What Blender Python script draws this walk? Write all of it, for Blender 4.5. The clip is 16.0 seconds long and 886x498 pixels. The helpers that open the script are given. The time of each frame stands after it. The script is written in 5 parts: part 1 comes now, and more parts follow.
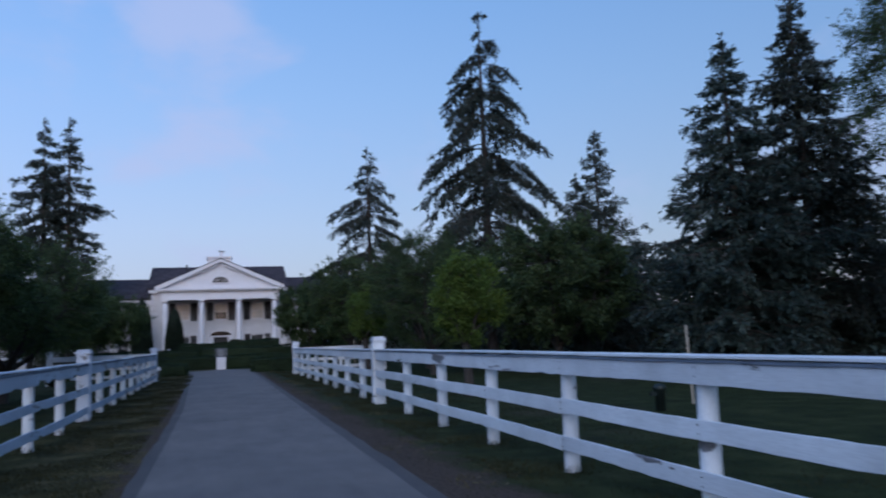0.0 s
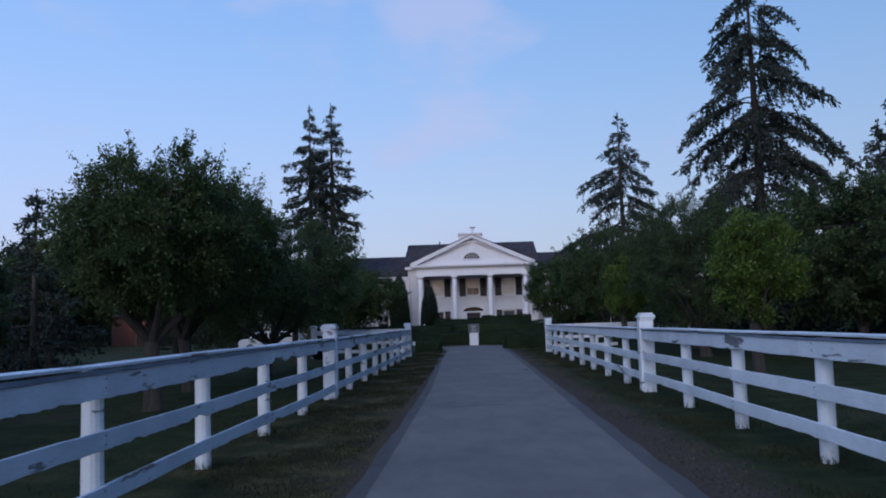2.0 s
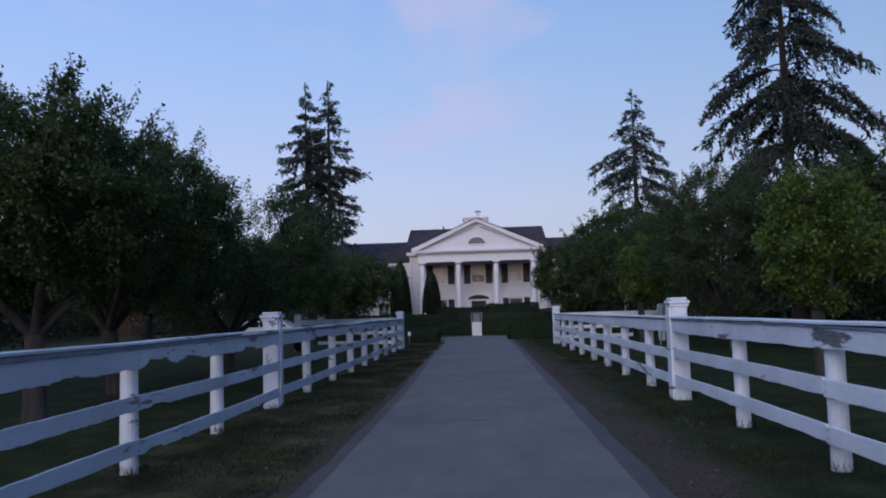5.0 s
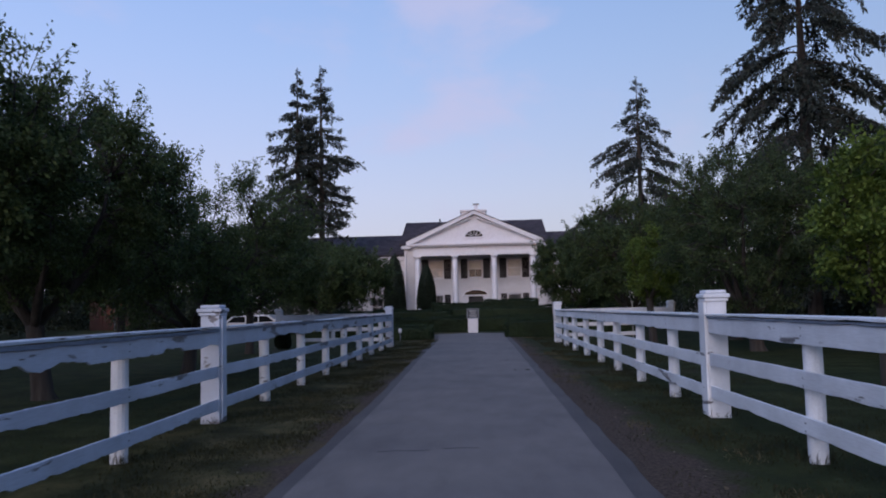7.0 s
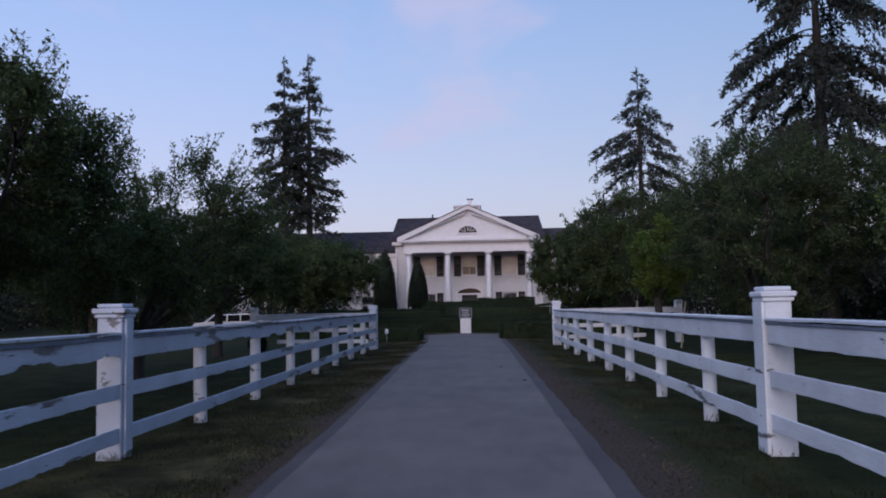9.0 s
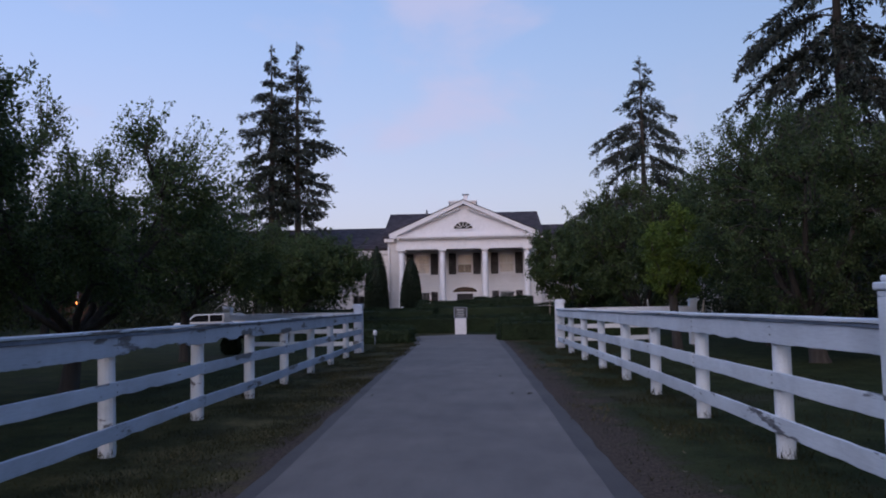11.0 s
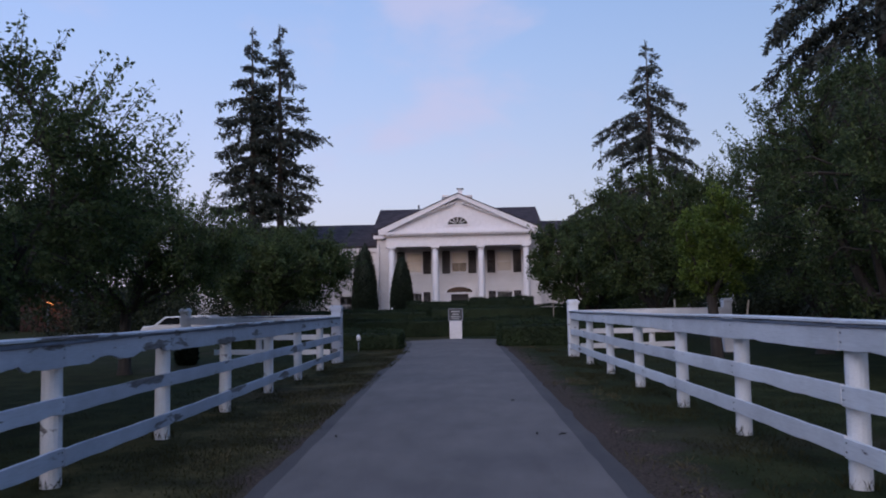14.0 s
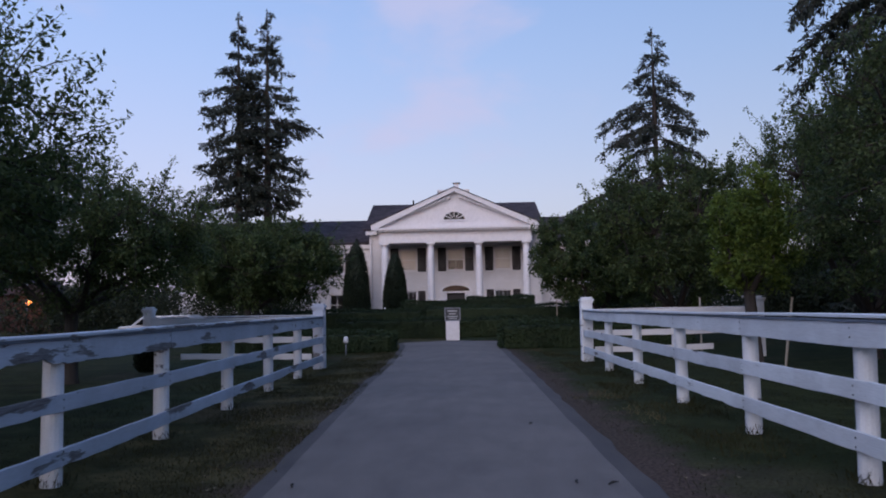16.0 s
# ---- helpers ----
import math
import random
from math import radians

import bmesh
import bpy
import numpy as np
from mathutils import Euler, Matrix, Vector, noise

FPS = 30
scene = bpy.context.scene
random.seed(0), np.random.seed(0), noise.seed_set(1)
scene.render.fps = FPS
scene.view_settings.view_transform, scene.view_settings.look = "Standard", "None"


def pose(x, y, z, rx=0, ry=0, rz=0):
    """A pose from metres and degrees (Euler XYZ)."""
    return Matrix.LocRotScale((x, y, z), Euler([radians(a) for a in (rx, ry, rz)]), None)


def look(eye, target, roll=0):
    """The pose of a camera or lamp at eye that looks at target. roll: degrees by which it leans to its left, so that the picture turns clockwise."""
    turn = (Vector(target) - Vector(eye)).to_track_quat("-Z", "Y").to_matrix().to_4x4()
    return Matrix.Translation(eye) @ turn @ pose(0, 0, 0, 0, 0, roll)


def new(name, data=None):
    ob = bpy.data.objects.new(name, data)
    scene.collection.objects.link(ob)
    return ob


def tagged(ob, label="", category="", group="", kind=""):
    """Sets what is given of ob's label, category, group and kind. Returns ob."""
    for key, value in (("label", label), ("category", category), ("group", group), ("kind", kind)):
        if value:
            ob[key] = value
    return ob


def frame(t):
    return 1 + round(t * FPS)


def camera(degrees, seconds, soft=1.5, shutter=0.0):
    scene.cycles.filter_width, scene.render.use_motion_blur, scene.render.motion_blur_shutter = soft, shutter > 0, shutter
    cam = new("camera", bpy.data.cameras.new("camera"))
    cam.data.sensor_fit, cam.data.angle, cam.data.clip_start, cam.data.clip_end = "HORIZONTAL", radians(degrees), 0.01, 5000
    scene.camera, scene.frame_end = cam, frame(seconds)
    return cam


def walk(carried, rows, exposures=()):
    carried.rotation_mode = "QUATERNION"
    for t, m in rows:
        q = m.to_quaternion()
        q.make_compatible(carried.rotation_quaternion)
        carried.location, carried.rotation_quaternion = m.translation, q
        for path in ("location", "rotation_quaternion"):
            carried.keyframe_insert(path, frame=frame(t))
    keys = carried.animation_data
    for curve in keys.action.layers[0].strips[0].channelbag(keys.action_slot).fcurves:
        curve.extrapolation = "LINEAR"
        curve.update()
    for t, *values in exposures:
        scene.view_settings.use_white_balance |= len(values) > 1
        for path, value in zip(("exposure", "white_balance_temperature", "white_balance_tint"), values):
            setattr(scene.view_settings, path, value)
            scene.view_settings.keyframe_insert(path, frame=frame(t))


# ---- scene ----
cam = camera(58.8, 16.0, soft=1.9, shutter=0.4)
PATH = [
    (0, (0.121, 0.224, 1.483), (0.6733, 2.1331, 1.7071), -2.25),
    (0.5, (0.105, 0.722, 1.534), (0.4291, 2.6817, 1.7652), -1.93),
    (1, (0.156, 1.336, 1.533), (0.2596, 3.3212, 1.7557), -1.52),
    (1.5, (0.227, 1.993, 1.512), (0.1944, 3.9824, 1.7121), -1.50),
    (2, (0.299, 2.641, 1.490), (0.2289, 4.6308, 1.6769), -1.72),
    (2.5, (0.380, 3.260, 1.473), (0.2985, 5.2502, 1.6550), -1.86),
    (3, (0.478, 3.852, 1.464), (0.3889, 5.8423, 1.6446), -1.79),
    (3.5, (0.583, 4.434, 1.464), (0.4879, 6.4233, 1.6439), -1.72),
    (4, (0.666, 5.026, 1.466), (0.5697, 7.0161, 1.6384), -1.73),
    (6.5, (0.842, 8.043, 1.420), (0.7436, 10.0349, 1.5720), -1.40),
    (7, (0.877, 8.643, 1.422), (0.7807, 10.6355, 1.5717), -1.30),
    (7.5, (0.911, 9.248, 1.431), (0.8160, 11.2405, 1.5805), -1.31),
    (8, (0.939, 9.861, 1.442), (0.8473, 11.8534, 1.5899), -1.18),
    (8.5, (0.958, 10.477, 1.443), (0.8673, 12.4693, 1.5919), -1.12),
    (9, (0.971, 11.093, 1.440), (0.8864, 13.0857, 1.5859), -1.10),
    (11.5, (0.979, 14.190, 1.421), (0.9070, 16.1839, 1.5657), -1.10),
    (12, (0.961, 14.810, 1.424), (0.8933, 16.8038, 1.5695), -1.10),
    (12.5, (0.936, 15.427, 1.429), (0.8725, 17.4207, 1.5744), -1.10),
    (13, (0.902, 16.045, 1.433), (0.8407, 18.0386, 1.5803), -1.10),
    (13.5, (0.861, 16.670, 1.434), (0.8035, 18.6634, 1.5804), -1.09),
    (14, (0.816, 17.301, 1.431), (0.7600, 19.2951, 1.5782), -1.11),
    (14.5, (0.773, 17.936, 1.421), (0.7220, 19.9298, 1.5682), -1.10),
    (15, (0.737, 18.568, 1.408), (0.6874, 20.5616, 1.5555), -1.11),
    (15.5, (0.713, 19.194, 1.397), (0.6680, 21.1879, 1.5446), -1.10),
    (16, (0.700, 19.814, 1.398), (0.6566, 21.8079, 1.5447), -1.10),
]
EXPOSURES = [(0.0, -0.06, 5850, 3), (1.5, -0.06, 5950, 4), (4.0, -0.10, 6200, 7), (6.5, 0.0, 6750, 14), (9.0, 0.0, 6850, 14), (16.0, 0.05, 6850, 14)]
walk(cam, [(t, look(eye, target, roll)) for t, eye, target, roll in PATH], EXPOSURES)

# ---------------- world and light ----------------
SUN_AZ, SUN_EL = radians(196), radians(27)     # afterglow behind the walker, to the left; clockwise from +y
world = bpy.data.worlds.new("dusk_sky")
scene.world = world
world.use_nodes = True
wn, wl = world.node_tree.nodes, world.node_tree.links
wn.clear()


def wnode(kind, **values):
    n = wn.new(kind)
    for key, value in values.items():
        n.inputs[key].default_value = value
    return n


sky = wn.new("ShaderNodeTexSky")
sky.sky_type, sky.sun_disc = "NISHITA", False
sky.sun_elevation, sky.sun_rotation = radians(4), SUN_AZ
sky.air_density, sky.dust_density, sky.ozone_density = 1.3, 0.6, 3.0
coords = wn.new("ShaderNodeTexCoord")
split = wn.new("ShaderNodeSeparateXYZ")
wl.new(coords.outputs["Generated"], split.inputs[0])
height_ramp = wn.new("ShaderNodeValToRGB")
stops = height_ramp.color_ramp.elements
stops[0].position, stops[0].color = 0.0, (0.46, 0.465, 0.70, 1)
stops[1].position, stops[1].color = 1.0, (0.10, 0.20, 0.50, 1)
for at, col in ((0.14, (0.447, 0.482, 0.765, 1)), (0.30, (0.328, 0.443, 0.785, 1)), (0.5, (0.20, 0.36, 0.75, 1))):
    e = stops.new(at)
    e.color = col
wl.new(split.outputs["Z"], height_ramp.inputs[0])
# the sky is paler towards the afterglow on the left, deeper on the right
side = wn.new("ShaderNodeMapRange")
side.inputs["From Min"].default_value, side.inputs["From Max"].default_value = -0.55, 1.0
side.inputs["To Min"].default_value, side.inputs["To Max"].default_value = 1.04, 0.56
wl.new(split.outputs["X"], side.inputs["Value"])
tinted = wn.new("ShaderNodeVectorMath")
tinted.operation = "SCALE"
wl.new(height_ramp.outputs[0], tinted.inputs[0])
wl.new(side.outputs[0], tinted.inputs["Scale"])
skylit = wn.new("ShaderNodeVectorMath")
skylit.operation = "SCALE"
skylit.inputs["Scale"].default_value = 0.10
wl.new(sky.outputs[0], skylit.inputs[0])
base_sky = wn.new("ShaderNodeVectorMath")
base_sky.operation = "ADD"
wl.new(tinted.outputs[0], base_sky.inputs[0])
wl.new(skylit.outputs[0], base_sky.inputs[1])
# thin pink clouds
stretch = wn.new("ShaderNodeMapping")
stretch.inputs["Scale"].default_value = (1.0, 1.0, 1.7)
stretch.inputs["Location"].default_value = (0.35, 0.0, 0.12)
wl.new(coords.outputs["Generated"], stretch.inputs["Vector"])
clouds = wnode("ShaderNodeTexNoise", Scale=6.0, Detail=6.0, Roughness=0.52, Distortion=0.15)
wl.new(stretch.outputs[0], clouds.inputs["Vector"])
cover = wn.new("ShaderNodeMapRange")
cover.interpolation_type = "SMOOTHSTEP"
cover.inputs["From Min"].default_value, cover.inputs["From Max"].default_value = 0.52, 0.80
cover.inputs["To Max"].default_value = 0.58
lift = None
for way, width, much in (((-0.20, 1.0, 0.38), 0.010, 0.13), ((-0.06, 1.0, 0.345), 0.010, 0.15), ((0.01, 1.0, 0.27), 0.013, 0.16), ((-0.05, 1.0, 0.19), 0.02, 0.08)):
    bank = wn.new("ShaderNodeVectorMath")
    bank.operation = "DOT_PRODUCT"
    bank.inputs[1].default_value = Vector(way).normalized()
    wl.new(coords.outputs["Generated"], bank.inputs[0])
    swell = wn.new("ShaderNodeMapRange")
    swell.interpolation_type = "SMOOTHSTEP"
    swell.inputs["From Min"].default_value, swell.inputs["From Max"].default_value = 1.0 - width, 1.0
    swell.inputs["To Max"].default_value = much
    wl.new(bank.outputs["Value"], swell.inputs["Value"])
    if lift is None:
        lift = swell
    else:
        both = wn.new("ShaderNodeMath")
        both.operation = "MAXIMUM"
        wl.new(lift.outputs[0], both.inputs[0])
        wl.new(swell.outputs[0], both.inputs[1])
        lift = both
gather = wn.new("ShaderNodeMath")
wl.new(clouds.outputs["Fac"], gather.inputs[0])
wl.new(lift.outputs[0], gather.inputs[1])
wl.new(gather.outputs[0], cover.inputs["Value"])
cloudy = wn.new("ShaderNodeMix")
cloudy.data_type = "RGBA"
cloudy.inputs[7].default_value = (0.56, 0.565, 0.81, 1)
wl.new(cover.outputs[0], cloudy.inputs[0])
wl.new(base_sky.outputs[0], cloudy.inputs[6])
background = wnode("ShaderNodeBackground", Strength=1.0)
wl.new(cloudy.outputs[2], background.inputs["Color"])
wout = wn.new("ShaderNodeOutputWorld")
wl.new(background.outputs[0], wout.inputs["Surface"])

glow = bpy.data.lights.new("afterglow", "SUN")
glow.energy, glow.angle, glow.color = 1.35, radians(45), (1.0, 0.89, 0.93)
glow_ob = new("afterglow", glow)
to_sun = Vector((math.sin(SUN_AZ) * math.cos(SUN_EL), math.cos(SUN_AZ) * math.cos(SUN_EL), math.sin(SUN_EL)))
glow_ob.matrix_world = look(to_sun * 60, (0, 0, 0))


# ---------------- materials ----------------
def material(name, rough=0.7, metal=0.0):
    m = bpy.data.materials.new(name)
    m.use_nodes = True
    n = m.node_tree.nodes["Principled BSDF"]
    n.inputs["Roughness"].default_value, n.inputs["Metallic"].default_value = rough, metal
    return m, m.node_tree.nodes, m.node_tree.links, n


def noise_node(nodes, links, scale, detail=4.0, rough=0.55, squash=(1, 1, 1), space="Object"):
    c, mp, n = nodes.new("ShaderNodeTexCoord"), nodes.new("ShaderNodeMapping"), nodes.new("ShaderNodeTexNoise")
    mp.inputs["Scale"].default_value = squash
    n.inputs["Scale"].default_value, n.inputs["Detail"].default_value, n.inputs["Roughness"].default_value = scale, detail, rough
    links.new(c.outputs[space], mp.inputs["Vector"])
    links.new(mp.outputs[0], n.inputs["Vector"])
    return n


def ramp_node(nodes, links, source, points):
    r = nodes.new("ShaderNodeValToRGB")
    e = r.color_ramp.elements
    e[0].position, e[0].color = points[0][0], (*points[0][1], 1)
    e[1].position, e[1].color = points[-1][0], (*points[-1][1], 1)
    for at, col in points[1:-1]:
        e.new(at).color = (*col, 1)
    links.new(source, r.inputs[0])
    return r


def mix_node(nodes, links, fac, a, b, how="MIX"):
    m = nodes.new("ShaderNodeMix")
    m.data_type, m.blend_type = "RGBA", how
    for value, socket in ((fac, m.inputs[0]), (a, m.inputs[6]), (b, m.inputs[7])):
        if isinstance(value, (int, float)):
            socket.default_value = value
        elif isinstance(value, tuple):
            socket.default_value = (*value, 1)
        else:
            links.new(value, socket)
    return m.outputs[2]


def relief(nodes, links, source, bsdf, strength, distance=0.01):
    b = nodes.new("ShaderNodeBump")
    b.inputs["Strength"].default_value, b.inputs["Distance"].default_value = strength, distance
    links.new(source, b.inputs["Height"])
    links.new(b.outputs[0], bsdf.inputs["Normal"])


def plain(name, colour, rough=0.6, metal=0.0, scale=6.0, vary=0.25, bump=0.1):
    """A painted or solid surface with two scales of unevenness."""
    m, nodes, links, bsdf = material(name, rough, metal)
    big, fine = noise_node(nodes, links, scale), noise_node(nodes, links, scale * 12, 3)
    dark, light = tuple(c * (1 - vary) for c in colour), tuple(min(1, c * (1 + vary * 0.5)) for c in colour)
    col = ramp_node(nodes, links, big.outputs["Fac"], [(0.3, dark), (0.7, light)]).outputs[0]
    grit = ramp_node(nodes, links, fine.outputs["Fac"], [(0.35, (0.86, 0.86, 0.86)), (0.65, (1, 1, 1))]).outputs[0]
    links.new(mix_node(nodes, links, 1.0, col, grit, "MULTIPLY"), bsdf.inputs["Base Color"])
    relief(nodes, links, fine.outputs["Fac"], bsdf, bump)
    return m


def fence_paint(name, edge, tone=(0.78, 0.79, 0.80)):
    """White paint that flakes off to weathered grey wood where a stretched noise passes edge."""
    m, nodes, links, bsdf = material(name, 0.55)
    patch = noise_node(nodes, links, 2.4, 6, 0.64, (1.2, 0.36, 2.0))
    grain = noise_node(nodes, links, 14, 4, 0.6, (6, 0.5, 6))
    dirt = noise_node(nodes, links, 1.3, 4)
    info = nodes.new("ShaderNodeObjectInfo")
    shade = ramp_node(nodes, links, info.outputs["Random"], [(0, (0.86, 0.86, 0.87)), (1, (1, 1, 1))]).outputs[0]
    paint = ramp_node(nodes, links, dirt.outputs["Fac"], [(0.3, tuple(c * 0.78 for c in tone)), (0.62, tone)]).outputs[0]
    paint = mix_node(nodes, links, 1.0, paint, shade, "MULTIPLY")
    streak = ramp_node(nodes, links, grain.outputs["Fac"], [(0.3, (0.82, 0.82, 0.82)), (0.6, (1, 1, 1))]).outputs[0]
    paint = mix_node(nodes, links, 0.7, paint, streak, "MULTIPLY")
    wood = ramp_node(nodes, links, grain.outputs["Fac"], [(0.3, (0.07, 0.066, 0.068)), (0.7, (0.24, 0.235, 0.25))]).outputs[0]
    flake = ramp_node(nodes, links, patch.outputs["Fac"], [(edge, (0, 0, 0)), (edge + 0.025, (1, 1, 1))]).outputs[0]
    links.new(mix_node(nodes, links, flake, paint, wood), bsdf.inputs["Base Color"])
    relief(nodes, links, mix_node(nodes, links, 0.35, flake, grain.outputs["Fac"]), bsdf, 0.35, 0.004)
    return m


def leaf_material(name, dark, light, through_light=0.25, rough=0.6):
    m, nodes, links, bsdf = material(name, rough)
    geo = nodes.new("ShaderNodeNewGeometry")
    big = noise_node(nodes, links, 0.9, 3)
    tone = ramp_node(nodes, links, geo.outputs["Random Per Island"], [(0, dark), (1, light)]).outputs[0]
    shade = ramp_node(nodes, links, big.outputs["Fac"], [(0.35, (0.65, 0.7, 0.65)), (0.65, (1.1, 1.1, 1.0))]).outputs[0]
    col = mix_node(nodes, links, 1.0, tone, shade, "MULTIPLY")
    links.new(col, bsdf.inputs["Base Color"])
    bsdf.inputs["Specular IOR Level"].default_value = 0.25
    thin, blend = nodes.new("ShaderNodeBsdfTranslucent"), nodes.new("ShaderNodeMixShader")
    links.new(col, thin.inputs["Color"])
    blend.inputs[0].default_value = through_light
    links.new(bsdf.outputs[0], blend.inputs[1])
    links.new(thin.outputs[0], blend.inputs[2])
    links.new(blend.outputs[0], nodes["Material Output"].inputs["Surface"])
    return m


def ground_material():
    """Mown grass, with bare brown earth along the drive's edges and worn patches."""
    m, nodes, links, bsdf = material("lawn_and_earth", 0.95)
    bsdf.inputs["Specular IOR Level"].default_value = 0.1
    big = noise_node(nodes, links, 0.22, 5)
    mid = noise_node(nodes, links, 1.6, 5, 0.6)
    fine = noise_node(nodes, links, 26, 4, 0.7)
    green = ramp_node(nodes, links, mid.outputs["Fac"], [(0.3, (0.014, 0.020, 0.008)), (0.5, (0.026, 0.036, 0.012)), (0.66, (0.046, 0.052, 0.020)), (0.8, (0.075, 0.068, 0.032))]).outputs[0]
    straw = ramp_node(nodes, links, mid.outputs["Fac"], [(0.3, (0.020, 0.021, 0.009)), (0.46, (0.046, 0.043, 0.017)), (0.60, (0.098, 0.082, 0.036)), (0.74, (0.150, 0.122, 0.060))]).outputs[0]
    earth = ramp_node(nodes, links, fine.outputs["Fac"], [(0.3, (0.048, 0.034, 0.028)), (0.7, (0.112, 0.082, 0.066))]).outputs[0]
    pos = nodes.new("ShaderNodeNewGeometry")
    xyz = nodes.new("ShaderNodeSeparateXYZ")
    links.new(pos.outputs["Position"], xyz.inputs[0])

    def calc(op, a, b=0.0):
        n = nodes.new("ShaderNodeMath")
        n.operation = op
        for value, socket in ((a, n.inputs[0]), (b, n.inputs[1])):
            if isinstance(value, (int, float)):
                socket.default_value = value
            else:
                links.new(value, socket)
        return n.outputs[0]

    # drier grass on the verge between the drive and the weathered fence
    inward = calc("MULTIPLY", calc("ADD", calc("ADD", xyz.outputs["X"], 2.9), mid.outputs["Fac"]), 0.7)
    near_left = calc("MULTIPLY", calc("MINIMUM", calc("MAXIMUM", inward, 0.0), 1.0), calc("LESS_THAN", xyz.outputs["X"], 0.5))
    grass = mix_node(nodes, links, calc("MULTIPLY", near_left, 0.85), green, straw)
    centre = calc("ADD", xyz.outputs["X"], calc("MULTIPLY", xyz.outputs["Y"], 0.010))
    away = calc("ABSOLUTE", calc("SUBTRACT", centre, 0.72))
    wobble = calc("MULTIPLY", calc("SUBTRACT", mid.outputs["Fac"], 0.5), 1.5)
    strip = calc("SUBTRACT", calc("ADD", 1.80, calc("MULTIPLY", calc("GREATER_THAN", xyz.outputs["X"], 0.7), 0.62)), calc("ADD", away, wobble))
    strip = calc("MULTIPLY", strip, calc("LESS_THAN", xyz.outputs["Y"], 52.0))
    bare = ramp_node(nodes, links, strip, [(0.0, (0, 0, 0)), (0.38, (0.9, 0.9, 0.9))]).outputs[0]
    worn = ramp_node(nodes, links, big.outputs["Fac"], [(0.56, (0, 0, 0)), (0.72, (0.5, 0.5, 0.5))]).outputs[0]
    cover_fac = mix_node(nodes, links, 1.0, bare, worn, "ADD")
    col = mix_node(nodes, links, cover_fac, grass, earth)
    speck = ramp_node(nodes, links, fine.outputs["Fac"], [(0.3, (0.6, 0.6, 0.6)), (0.65, (1.15, 1.15, 1.15))]).outputs[0]
    links.new(mix_node(nodes, links, 1.0, col, speck, "MULTIPLY"), bsdf.inputs["Base Color"])
    relief(nodes, links, fine.outputs["Fac"], bsdf, 0.6, 0.03)
    return m


def asphalt(name, low, high):
    m, nodes, links, bsdf = material(name, 0.85)
    big, mid, grit = noise_node(nodes, links, 0.5, 4), noise_node(nodes, links, 3.0, 5, 0.6, (1, 0.35, 1)), noise_node(nodes, links, 160, 2, 0.7)
    tone = ramp_node(nodes, links, mid.outputs["Fac"], [(0.3, low), (0.7, high)]).outputs[0]
    stain = ramp_node(nodes, links, big.outputs["Fac"], [(0.35, (0.80, 0.80, 0.82)), (0.65, (1.06, 1.05, 1.04))]).outputs[0]
    stones = ramp_node(nodes, links, grit.outputs["Fac"], [(0.35, (0.72, 0.72, 0.72)), (0.68, (1.18, 1.17, 1.15))]).outputs[0]
    col = mix_node(nodes, links, 1.0, mix_node(nodes, links, 1.0, tone, stain, "MULTIPLY"), stones, "MULTIPLY")
    links.new(col, bsdf.inputs["Base Color"])
    relief(nodes, links, grit.outputs["Fac"], bsdf, 0.35, 0.004)
    return m


def glass():
    m, nodes, links, bsdf = material("window_glass", 0.03)
    bsdf.inputs["Base Color"].default_value = (0.9, 0.93, 0.95, 1)
    bsdf.inputs["Transmission Weight"].default_value, bsdf.inputs["IOR"].default_value = 1.0, 1.45
    return m


def shingles():
    m, nodes, links, bsdf = material("roof_shingles", 0.9)
    rows = nodes.new("ShaderNodeTexBrick")
    c, mp = nodes.new("ShaderNodeTexCoord"), nodes.new("ShaderNodeMapping")
    mp.inputs["Rotation"].default_value = (radians(90), 0, 0)
    links.new(c.outputs["Object"], mp.inputs["Vector"])
    links.new(mp.outputs[0], rows.inputs["Vector"])
    for key, value in (("Scale", 1.0), ("Brick Width", 0.4), ("Row Height", 0.12), ("Mortar Size", 0.008)):
        rows.inputs[key].default_value = value
    rows.inputs["Color1"].default_value, rows.inputs["Color2"].default_value = (0.050, 0.042, 0.048, 1), (0.085, 0.070, 0.078, 1)
    rows.inputs["Mortar"].default_value = (0.03, 0.026, 0.03, 1)
    bsdf.inputs["Specular IOR Level"].default_value = 0.12
    big = noise_node(nodes, links, 0.5, 4)
    stain = ramp_node(nodes, links, big.outputs["Fac"], [(0.3, (0.8, 0.8, 0.8)), (0.7, (1.1, 1.1, 1.1))]).outputs[0]
    links.new(mix_node(nodes, links, 1.0, rows.outputs[0], stain, "MULTIPLY"), bsdf.inputs["Base Color"])
    relief(nodes, links, rows.outputs["Fac"], bsdf, -0.4, 0.01)
    return m


